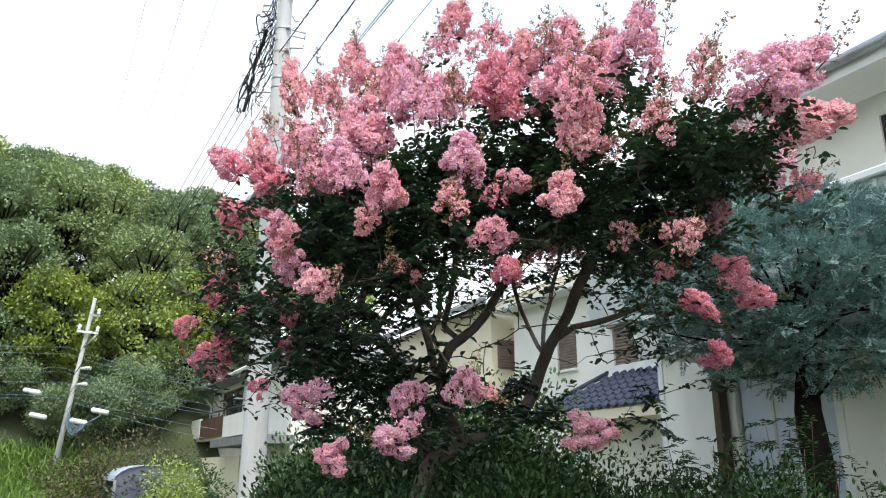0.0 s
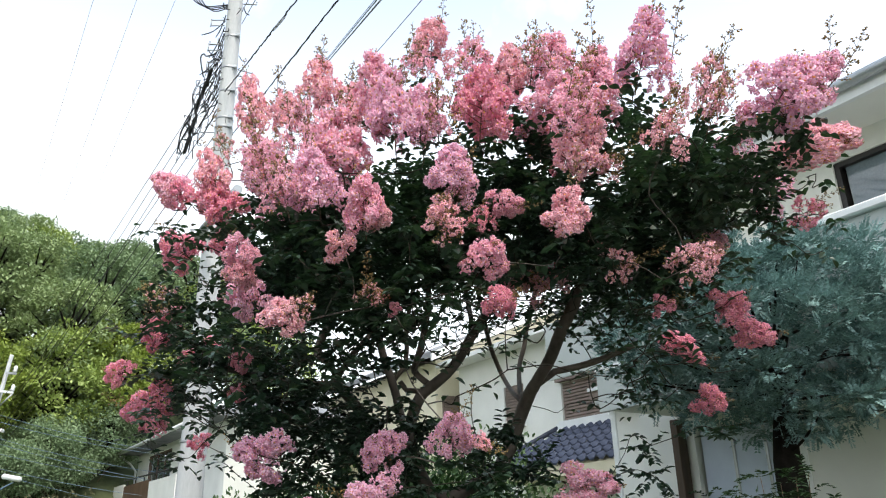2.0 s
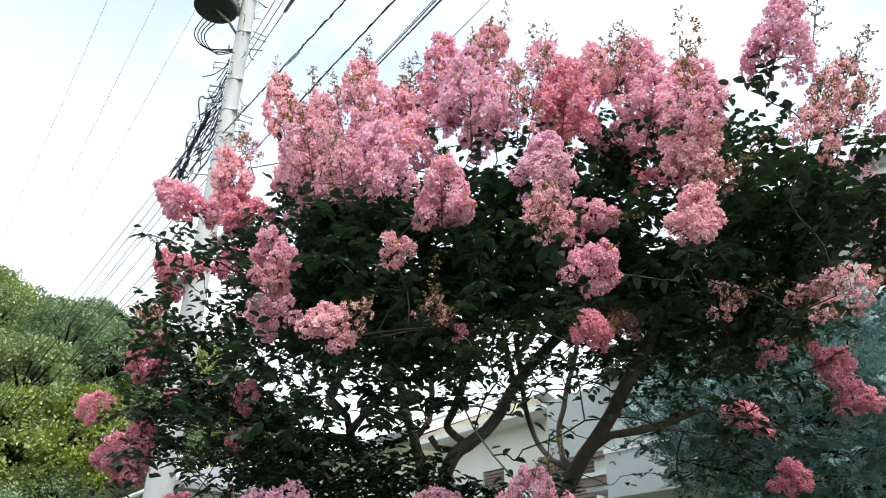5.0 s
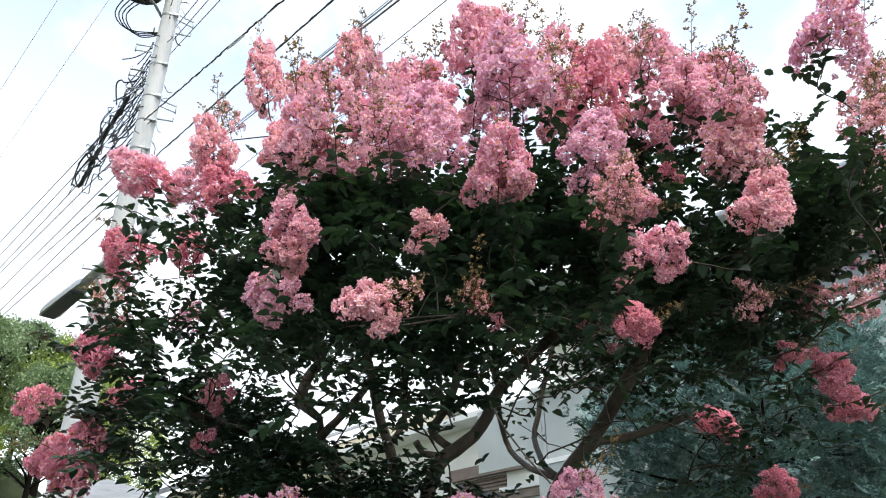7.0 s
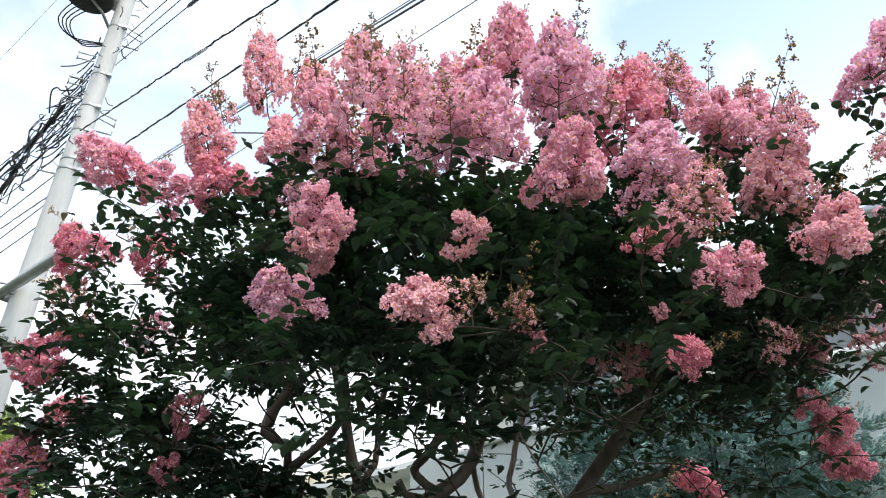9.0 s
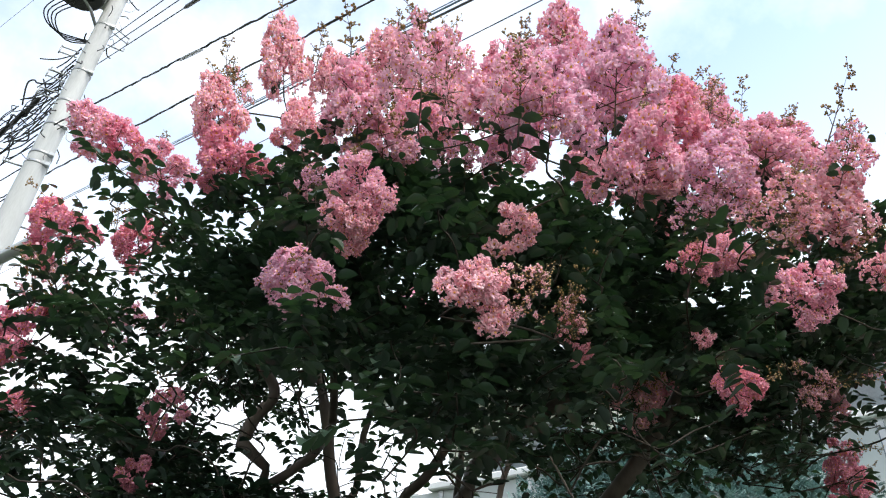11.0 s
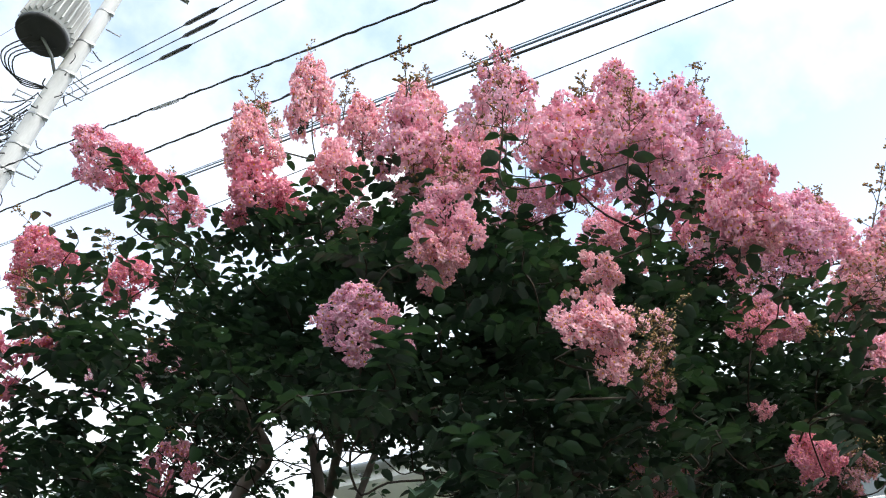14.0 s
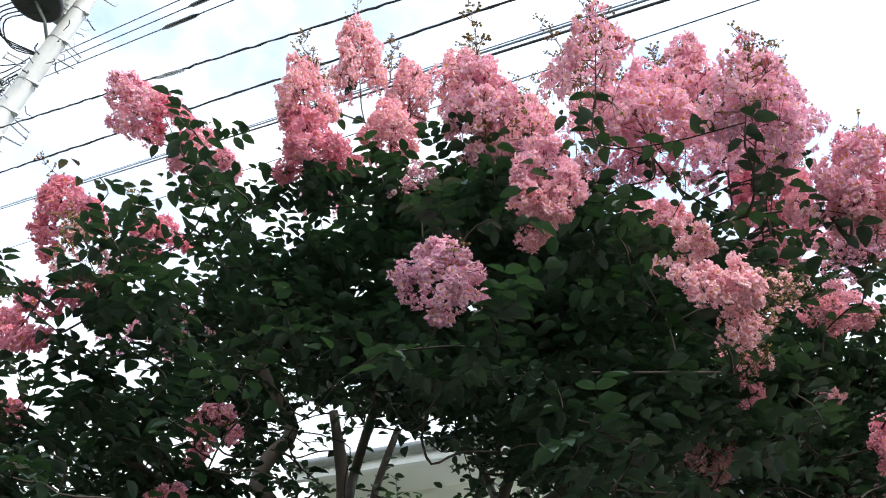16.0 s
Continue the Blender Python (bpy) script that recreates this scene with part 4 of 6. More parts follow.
bloom(0.95, 3.85, 3.62, 0.26, 0.28, "loose", "pink")
# the far side
bloom(-0.87, 6.00, 3.60, 0.24, 0.26, "dense", "rose")
bloom(-1.25, 5.20, 3.40, 0.25, 0.26, "dense", "rose")
bloom(0.30, 5.60, 3.80, 0.25, 0.28, "dense", "pink")
bloom(1.10, 4.45, 3.06, 0.22, 0.20, "dense", "salmon")
bloom(0.78, 4.34, 2.86, 0.22, 0.20, "loose", "salmon")
bloom(1.35, 4.90, 3.10, 0.24, 0.24, "dense", "pink")
# towards the pole
bloom(-1.55, 4.82, 3.60, 0.27, 0.30, "tall", "pink", (-0.7, 0, 0.7))
bloom(-1.44, 4.75, 3.50, 0.20, 0.22, "small", "rose", (-0.6, 0, 0.6))
bloom(-1.26, 4.85, 3.54, 0.28, 0.24, "dense", "pink")
bloom(-1.15, 4.28, 3.44, 0.24, 0.34, "tall", "salmon")
bloom(-1.07, 4.28, 3.25, 0.28, 0.27, "dense", "rose")
bloom(-1.57, 5.20, 3.31, 0.32, 0.28, "dense", "rose", (-0.7, 0, 0.5))
bloom(-1.64, 5.41, 2.86, 0.30, 0.24, "dense", "rose", (-0.8, 0, 0.3))
bloom(-1.52, 4.77, 2.61, 0.26, 0.18, "small", "rose", (-0.9, 0, 0.2))
bloom(-1.73, 4.87, 2.41, 0.20, 0.16, "small", "rose", (-0.9, -0.1, 0.2))
bloom(-1.61, 5.10, 2.25, 0.38, 0.34, "dense", "rose", (-0.9, -0.1, 0.1))
bloom(-1.48, 5.98, 2.14, 0.20, 0.18, "small", "rose", (-0.7, 0, 0.3))
bloom(-1.18, 5.29, 3.03, 0.24, 0.22, "loose", "lilac")
bloom(-1.46, 5.40, 2.60, 0.22, 0.20, "small", "rose", (-0.8, 0, 0.3))
bloom(-1.00, 4.70, 2.47, 0.20, 0.14, "small", "rose", (-0.8, -0.4, 0.1))
bloom(-1.02, 4.80, 2.28, 0.14, 0.12, "small", "rose", (-0.8, -0.4, 0.1))
bloom(-0.80, 4.08, 3.08, 0.17, 0.16, "loose", "lilac")
# the face of the crown
bloom(-0.48, 3.22, 2.90, 0.28, 0.32, "dense", "lilac")
bloom(-0.60, 3.18, 2.83, 0.22, 0.24, "loose", "pink")
bloom(-0.28, 3.14, 2.76, 0.24, 0.30, "dense", "pink")
bloom(-0.20, 3.18, 2.69, 0.16, 0.18, "dense", "salmon", (0.3, -0.6, -0.2))
bloom(0.10, 3.22, 2.96, 0.26, 0.24, "dense", "lilac")
bloom(0.12, 3.30, 2.86, 0.20, 0.18, "loose", "lilac")
bloom(0.03, 3.02, 2.65, 0.20, 0.18, "loose", "salmon")
bloom(0.39, 3.47, 2.87, 0.18, 0.20, "dense", "pink", (0.5, -0.6, -0.3))
bloom(0.25, 3.50, 2.84, 0.16, 0.16, "loose", "rose")
bloom(-0.39, 3.50, 2.69, 0.18, 0.16, "small", "salmon", (0, -0.8, -0.3))
bloom(0.52, 3.02, 2.68, 0.24, 0.24, "dense", "salmon")
bloom(0.69, 3.28, 3.11, 0.30, 0.32, "dense", "salmon")
bloom(0.64, 3.16, 3.19, 0.22, 0.26, "loose", "pink")
bloom(0.93, 2.94, 2.98, 0.19, 0.22, "loose", "salmon")
bloom(-0.82, 3.57, 2.70, 0.20, 0.20, "dense", "pink")
bloom(-0.80, 3.58, 2.58, 0.18, 0.18, "dense", "salmon", (0.2, -0.7, -0.2))
bloom(-0.86, 3.85, 2.56, 0.26, 0.22, "dense", "lilac", (-0.5, -0.7, 0.2))
bloom(-0.59, 3.34, 2.34, 0.21, 0.17, "dense", "salmon", (0, -0.9, 0.3))
bloom(0.22, 3.14, 2.52, 0.21, 0.20, "dense", "pink", (0.2, -0.9, 0.3))
bloom(0.32, 3.46, 2.42, 0.19, 0.17, "dense", "rose", (0.2, -0.9, -0.1))
bloom(-0.20, 3.54, 2.47, 0.11, 0.11, "budding", "rose", (0, -0.9, 0.1))
bloom(-0.14, 3.58, 2.43, 0.08, 0.08, "small", "rose", (0, -0.9, 0.1))
# towards the house
bloom(1.90, 3.40, 3.18, 0.27, 0.52, "dense", "salmon", (0.95, 0.05, 0.25))
bloom(1.72, 3.08, 3.36, 0.24, 0.34, "dense", "lilac", (0.75, 0.0, 0.6))
bloom(1.90, 3.90, 3.18, 0.27, 0.28, "loose", "lilac", (0.7, 0, 0.5))
bloom(1.94, 3.66, 2.96, 0.20, 0.26, "loose", "rose", (0.9, 0, 0.3))
bloom(1.59, 4.06, 2.92, 0.24, 0.20, "dense", "pink", (0.8, 0, 0.2))
bloom(1.39, 4.20, 2.89, 0.20, 0.18, "small", "rose", (0.8, 0, 0.2))
bloom(1.18, 3.40, 2.60, 0.22, 0.25, "loose", "salmon", (0.5, -0.5, 0.5))
bloom(1.17, 3.77, 2.50, 0.14, 0.14, "small", "rose", (0.8, -0.4, 0.0))
bloom(1.67, 4.10, 2.60, 0.21, 0.22, "dense", "rose", (0.8, -0.3, 0.2))
bloom(1.82, 4.20, 2.46, 0.22, 0.28, "dense", "rose", (0.9, -0.2, -0.3))
bloom(1.85, 5.17, 2.60, 0.19, 0.38, "dense", "rose", (0.7, -0.2, -0.65))
bloom(1.77, 4.73, 2.20, 0.22, 0.22, "dense", "rose", (0.7, -0.4, -0.4))
# low in front of the trunk
bloom(0.11, 3.62, 1.92, 0.22, 0.27, "dense", "lilac", (0.1, -0.8, 0.5))
bloom(0.24, 3.58, 1.83, 0.09, 0.15, "small", "salmon", (0.2, -0.8, -0.4))
bloom(-0.19, 3.86, 1.87, 0.26, 0.23, "dense", "lilac", (-0.2, -0.8, 0.3))
bloom(-0.79, 4.18, 1.88, 0.26, 0.32, "dense", "lilac", (-0.8, -0.5, 0.2))
bloom(0.83, 4.12, 1.69, 0.24, 0.33, "dense", "pink", (0.8, -0.5, -0.2))
bloom(-0.28, 3.79, 1.65, 0.24, 0.31, "dense", "lilac", (-0.7, -0.6, 0.0))
bloom(-0.58, 3.80, 1.565, 0.20, 0.23, "dense", "pink", (-0.8, -0.4, 0.1))

# heads set back between the others
bloom(-0.74, 3.45, 3.10, 0.24, 0.28, "loose", "pink")
bloom(0.92, 3.68, 3.80, 0.24, 0.26, "dense", "pink")
bloom(0.65, 3.78, 3.52, 0.28, 0.28, "dense", "pink")
bloom(0.74, 4.08, 3.57, 0.26, 0.26, "dense", "salmon")
bloom(-0.23, 3.46, 3.53, 0.26, 0.34, "tall", "pink")
bloom(0.73, 3.77, 3.27, 0.15, 0.14, "small", "rose")
bloom(1.57, 3.54, 3.28, 0.20, 0.22, "loose", "lilac", (0.6, -0.1, 0.7))
bloom(-1.50, 6.25, 2.93, 0.20, 0.18, "small", "rose", (-0.8, 0, 0.3))
bloom(-0.53, 3.92, 3.42, 0.26, 0.28, "dense", "pink")
bloom(-0.44, 3.72, 3.10, 0.18, 0.2, "loose", "lilac")
bloom(-0.42, 5.95, 3.35, 0.15, 0.14, "small", "rose")
bloom(1.10, 3.12, 2.50, 0.18, 0.18, "loose", "salmon", (0.6, -0.6, 0.2))
bloom(-1.58, 5.12, 2.72, 0.2, 0.18, "small", "rose", (-0.8, -0.2, 0.3))
bloom(-0.35, 4.05, 3.75, 0.26, 0.32, "tall", "salmon")
bloom(0.05, 4.20, 3.80, 0.28, 0.30, "dense", "pink")
bloom(0.38, 4.00, 3.66, 0.28, 0.30, "dense", "salmon")
bloom(-0.70, 3.82, 3.20, 0.24, 0.30, "budding", "salmon")
bloom(-0.25, 3.50, 2.49, 0.13, 0.14, "budding", "salmon", (0, -0.6, 0.6))
bloom(-0.50, 3.30, 2.36, 0.13, 0.15, "budding", "salmon", (0.6, -0.5, 0.3))
bloom(0.06, 3.42, 3.36, 0.22, 0.30, "budding", "pink")
bloom(0.05, 3.06, 2.62, 0.17, 0.17, "budding", "salmon", (0.1, -0.7, 0.4))
bloom(0.98, 2.95, 3.10, 0.18, 0.24, "budding", "salmon")
bloom(1.26, 3.12, 3.26, 0.22, 0.30, "budding", "salmon")
bloom(0.80, 3.32, 3.02, 0.18, 0.18, "budding", "salmon", (0.2, -0.7, 0.2))
bloom(-1.10, 4.35, 3.62, 0.18, 0.24, "budding", "salmon")
bloom(-1.49, 4.66, 2.80, 0.22, 0.24, "budding", "salmon", (-0.6, -0.3, 0.4))
bloom(0.55, 3.52, 3.75, 0.2, 0.28, "budding", "pink")
bloom(-1.03, 5.20, 3.09, 0.20, 0.20, "loose", "lilac", (-0.5, -0.4, 0.4))
bloom(0.60, 4.14, 2.74, 0.25, 0.24, "loose", "salmon", (0.2, -0.8, 0.1))
bloom(0.72, 4.16, 2.78, 0.12, 0.12, "small", "rose", (0.4, -0.8, 0.1))
bloom(0.95, 3.66, 2.66, 0.20, 0.16, "loose", "salmon", (0.5, -0.6, -0.1))
bloom(0.35, 3.60, 2.63, 0.09, 0.09, "small", "salmon", (0.2, -0.8, 0.1))

# limbs: the trunk leans over the hedge and forks; every shoot then finds its way from the nearest wood
WOOD = []     # place, index of the wood below it


def limb(pts, foot=None):
    """Adds a limb's points to the wood; foot: the index it springs from. Returns the indices."""
    line, ids = smooth_line(pts, 3), []
    for p in line:
        WOOD.append((p, foot))
        foot = len(WOOD) - 1
        ids.append(foot)
    return ids


def nearest(p):
    return min(range(len(WOOD)), key=lambda i: (WOOD[i][0] - Vector(p)).length)


limb([(-0.25, 4.75, -0.05), (-0.22, 4.8, 0.9), (-0.10, 4.92, 1.5), (0.12, 5.02, 1.66), (0.30, 5.06, 1.73), (0.49, 5.06, 1.83), (0.59, 5.05, 1.97), (0.65, 5.0, 2.14), (0.68, 4.95, 2.22)])
END = len(WOOD) - 1
# limbs from the leaning trunk's end
B = limb([(0.70, 4.86, 2.28), (0.74, 4.77, 2.35), (0.80, 4.70, 2.45), (0.83, 4.54, 2.56), (0.89, 4.44, 2.69), (0.97, 4.30, 2.90), (1.0, 4.15, 3.1)], END)
limb([(0.70, 5.20, 2.34), (0.75, 5.43, 2.55), (0.80, 5.46, 2.70), (0.82, 5.45, 2.81), (0.88, 5.40, 3.04), (0.9, 5.3, 3.3)], END)
limb([(0.68, 5.35, 2.36), (0.66, 5.58, 2.51), (0.59, 5.53, 2.66), (0.54, 5.42, 2.77), (0.45, 5.2, 3.05)], END)
limb([(0.87, 4.90, 2.41), (1.02, 4.90, 2.44), (1.16, 4.88, 2.48), (1.35, 4.8, 2.55)], B[1])
# the middle stem forks in a bent V
E0 = limb([(0.02, 4.95, 1.86), (-0.02, 4.92, 2.08), (0.04, 4.90, 2.26), (0.11, 4.88, 2.32)], nearest((0.12, 5.02, 1.66)))
limb([(0.07, 4.93, 2.36), (0.01, 4.93, 2.42), (0.02, 4.77, 2.46), (0.05, 4.66, 2.57), (0.08, 4.6, 2.8), (0.05, 4.5, 3.1)], E0[-1])
V = limb([(0.20, 4.86, 2.39), (0.28, 4.90, 2.49), (0.36, 4.98, 2.63), (0.41, 4.92, 2.70), (0.44, 4.80, 2.74), (0.52, 4.68, 2.82), (0.60, 4.52, 2.89), (0.66, 4.38, 3.0), (0.7, 4.25, 3.2)], E0[-1])
limb([(0.38, 5.05, 2.80), (0.36, 5.15, 3.05)], V[7])
limb([(-0.04, 4.90, 2.30), (-0.08, 4.88, 2.35)], E0[7])
# stems towards the street
F = limb([(-0.12, 5.12, 1.86), (-0.25, 5.38, 2.14), (-0.37, 5.38, 2.31), (-0.46, 5.28, 2.40), (-0.50, 5.15, 2.50)], nearest((-0.10, 4.92, 1.5)))
limb([(-0.43, 5.08, 2.47), (-0.38, 4.97, 2.52), (-0.30, 5.08, 2.64), (-0.25, 5.15, 2.74), (-0.30, 5.03, 2.80), (-0.42, 4.76, 2.88), (-0.5, 4.6, 3.1)], F[10])
limb([(-0.65, 5.25, 2.40), (-0.9, 5.1, 2.42), (-1.15, 5.0, 2.46)], F[9])
M = limb([(-0.05, 5.25, 2.12), (-0.09, 5.3, 2.33), (-0.13, 5.3, 2.46), (-0.16, 5.3, 2.54), (-0.19, 5.3, 2.65), (-0.23, 5.28, 2.80), (-0.3, 5.3, 3.05)], F[2])
limb([(-0.03, 5.35, 2.55), (-0.02, 5.35, 2.67), (-0.02, 5.35, 2.82), (0.03, 5.3, 3.1)], M[5])
BENT = limb([(-0.60, 5.22, 2.60), (-0.57, 5.22, 2.72), (-0.51, 5.22, 2.82), (-0.52, 5.22, 2.89), (-0.59, 5.22, 2.96), (-0.67, 5.22, 3.04), (-0.74, 5.22, 3.2), (-0.86, 5.15, 3.27)], F[12])
BOLE_COUNT = len(WOOD)
SHOOTS = []    # each a list of points from the wood to its tip


def shoot(tip, way, r, store=True):
    """A shoot from the nearest wood below to a tip, arriving along way."""
    tip = Vector(tip)
    best, cost = 0, 1e9
    for i, (p, foot) in enumerate(WOOD):
        if p.z < 1.5:
            continue
        d = tip - p
        c = d.length + max(0.0, -d.z) * 1.2 + (0.25 if i < 18 else 0)
        if c < cost:
            best, cost = i, c
    a = WOOD[best][0]
    gap = (tip - a).length
    lead = tip - Vector(way).normalized() * gap * 0.35
    mid = a.lerp(lead, 0.5) + Vector((r.uniform(-1, 1), r.uniform(-1, 1), r.uniform(-0.3, 1))) * 0.09 * gap
    line = smooth_line([a, mid, lead, tip], 3)
    ids, foot = [best], best
    for p in line[1:]:
        WOOD.append((p, foot))
        foot = len(WOOD) - 1
        ids.append(foot)
    SHOOTS.append([WOOD[i][0] for i in ids])


def grow_tree():
    r = random.Random(11)
    for p, way, wide, tall, form, tone in sorted(BLOOMS, key=lambda b: (b[0] - CROWN).length):
        shoot(p - way * tall * 0.5, way, r)
        SHOOTS[-1].append(None)
    bloom_shoots = len(SHOOTS)
    # leafy shoots fill the crown behind and below the flower heads
    tips = []
    for p, way, wide, tall, form, tone in BLOOMS:
        low = p.z < 2.1
        for k in range(2 if low else 3 if p.z > 3.3 else 4):
            inward = (Vector((p.x * 0.4, 4.7, min(p.z, 3.5) - 0.3)) - p) * r.uniform(0.2, 0.65)
            q = p + inward + Vector((r.uniform(-1, 1), r.uniform(-1, 1), r.uniform(-1, -0.25))) * (0.12 if low else 0.27)
            if q.z > 1.6:
                tips.append(q)
    for k in range(165):
        a, e = r.uniform(0, 2 * math.pi), r.uniform(0.0, 1.0)
        q = Vector((0.1 + 1.55 * math.cos(a) * e ** 0.5, 4.75 + 1.15 * math.sin(a) * e ** 0.5, 2.65 + r.random() * (1.0 - 0.65 * e)))
        tips.append(q)
    for k in range(46):
        a = r.uniform(0, 2 * math.pi)
        q = Vector((0.05 + 1.5 * math.cos(a), 4.8 + 1.1 * math.sin(a), r.uniform(2.15, 2.6) + (0.3 if math.cos(a) > 0.2 else 0)))
        tips.append(q)
    tips = [q for q in tips if not (abs(q.x - 0.15) < 0.75 and q.z < 2.6 and q.y > 4.0) and not (q.x < -1.0 and q.z < 2.9 and r.random() < 0.3)]
    # low sprays about the forks
    tips += [Vector((r.uniform(-0.8, 0.05), r.uniform(4.2, 5.2), r.uniform(1.6, 2.1))) for k in range(48)]
    tips += [Vector((r.uniform(-0.4, 0.1), r.uniform(4.4, 4.9), r.uniform(1.95, 2.3))) for k in range(16)]
    tips += [Vector((r.uniform(-0.85, -0.3), r.uniform(4.2, 4.8), r.uniform(1.9, 2.2))) for k in range(14)]
    tips += [Vector((r.uniform(-0.5, -0.05), r.uniform(3.75, 4.1), r.uniform(2.25, 2.5))) for k in range(9)]
    tips += [Vector((r.uniform(0.3, 0.7), r.uniform(4.3, 4.7), r.uniform(1.75, 2.05))) for k in range(12)]
    tips += [Vector((r.uniform(-1.7, -0.6), r.uniform(4.4, 5.6), r.uniform(2.0, 2.6))) for k in range(14)]
    tips += [Vector((r.uniform(-1.1, -0.45), r.uniform(4.4, 5.3), r.uniform(2.0, 2.6))) for k in range(62)]
    tips += [Vector((r.uniform(-0.6, 1.5), r.uniform(4.5, 5.6), r.uniform(2.85, 3.5))) for k in range(70)]
    tips += [Vector((r.uniform(0.6, 1.75), r.uniform(3.9, 5.0), r.uniform(2.75, 3.15))) for k in range(70)]
    tips += [Vector((r.uniform(1.15, 2.1), r.uniform(3.6, 4.6), r.uniform(2.8, 3.3))) for k in range(48)]
    tips += [Vector((r.uniform(0.2, 0.95), r.uniform(4.3, 5.3), r.uniform(2.65, 3.1))) for k in range(40)]
    tips += [Vector((r.uniform(0.0, 0.85), r.uniform(3.9, 4.7), r.uniform(3.1, 3.5))) for k in range(45)]
    tips += [Vector((r.uniform(1.1, 1.9), r.uniform(3.7, 4.3), r.uniform(3.0, 3.35))) for k in range(28)]
    tips += [Vector((r.uniform(-1.7, -1.0), r.uniform(4.6, 5.4), r.uniform(2.25, 2.6))) for k in range(20)]
    tips += [Vector((r.uniform(0.75, 1.75), r.uniform(3.05, 3.85), r.uniform(2.95, 3.32))) for k in range(26)]
    tips += [Vector((r.uniform(0.5, 1.3), r.uniform(3.6, 4.2), r.uniform(3.35, 3.65))) for k in range(22)]
    tips += [Vector((r.uniform(-1.5, -0.6), r.uniform(4.3, 5.0), r.uniform(2.5, 3.1))) for k in range(40)]
    tips += [Vector((r.uniform(-0.75, 0.3), r.uniform(3.9, 4.6), r.uniform(2.95, 3.3))) for k in range(40)]
    tips += [Vector((r.uniform(-0.4, 1.1), r.uniform(3.8, 5.0), r.uniform(2.75, 3.15))) for k in range(50)]
    for k in range(70):
        a = r.uniform(3.85, 4.9)
        tips.append(Vector((r.uniform(-1.0, 0.1), a, 2.08 + 0.62 * (a - 3.8) + r.uniform(0.06, 0.4))))
    tips += [Vector((r.uniform(-0.95, -0.1), r.uniform(5.3, 5.9), r.uniform(3.0, 3.55))) for k in range(75)]
    tips += [Vector((r.uniform(-1.1, -0.72), r.uniform(5.35, 5.9), r.uniform(2.25, 2.8))) for k in range(26)]
    for q in sorted(tips, key=lambda q: (q - CROWN).length):
        d = (q - CROWN).normalized()
        shoot(q, (d.x, d.y, d.z + r.uniform(-0.5, 0.6)), r)
    # wood: thickness from the tips each piece carries
    load = [0.0] * len(WOOD)
    kids = [[] for _ in WOOD]
    for i, (p, foot) in enumerate(WOOD):
        if foot is not None:
            kids[foot].append(i)
    for i in range(len(WOOD) - 1, -1, -1):
        if not kids[i]:
            load[i] = 1.0
        if WOOD[i][1] is not None:
            load[WOOD[i][1]] += load[i]
    radius = [min(0.0023 * w ** 0.7 if w < 20 else 0.0187 * (w / 20) ** 0.4, 0.056) for w in load]
    radius = [w if i <= END else min(max(w, 0.016), 0.038) if i < BOLE_COUNT else min(w, 0.0031) for i, w in enumerate(radius)]
    for k, i in enumerate(BENT):
        radius[i] = 0.030 - 0.014 * k / len(BENT)
    # gather chains: follow the heaviest child
    done, main = set(), []
    for i in range(len(WOOD)):
        foot = WOOD[i][1]
        if foot is not None and max(kids[foot], key=lambda c: load[c]) == i:
            continue
        chain = [i] if foot is None else [foot, i]
        c = i
        while kids[c]:
            c = max(kids[c], key=lambda k: load[k])
            chain.append(c)
        main.append(chain)
    thin = bmesh.new()
    trunk = bmesh.new()
    for n, chain in enumerate(main):
        pts = [WOOD[i][0] for i in chain]
        rad = [radius[i] for i in chain]
        if n and len(rad) > 1:
            rad[0] = rad[1]
        top = max(rad)
        if n == 0:
            rad = [x if p.z > 1.4 else x * (1 + 0.5 * (1.4 - p.z) / 1.4) for x, p in zip(rad, pts)]
            tube(trunk, pts, rad, 14)
        elif top > 0.012:
            stout = max(k for k, i in enumerate(chain) if i < BOLE_COUNT) + 1
            limb_mesh = bmesh.new()
            tube(limb_mesh, pts[:stout], rad[:stout], 9)
            part("limb", limb_mesh, BARK, TREE)
            if stout < len(chain):
                tube(thin, pts[stout - 1:], rad[stout:stout + 1] + rad[stout:], 4, caps=False)
        else:
            tube(thin, pts, rad, 4, caps=False)
    part("trunk", trunk, BARK, TREE, "smooth grey-brown forking trunk")
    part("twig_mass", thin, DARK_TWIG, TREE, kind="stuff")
    # leaves in pairs along the outer part of every shoot
    P, A, U, L = [], [], [], []
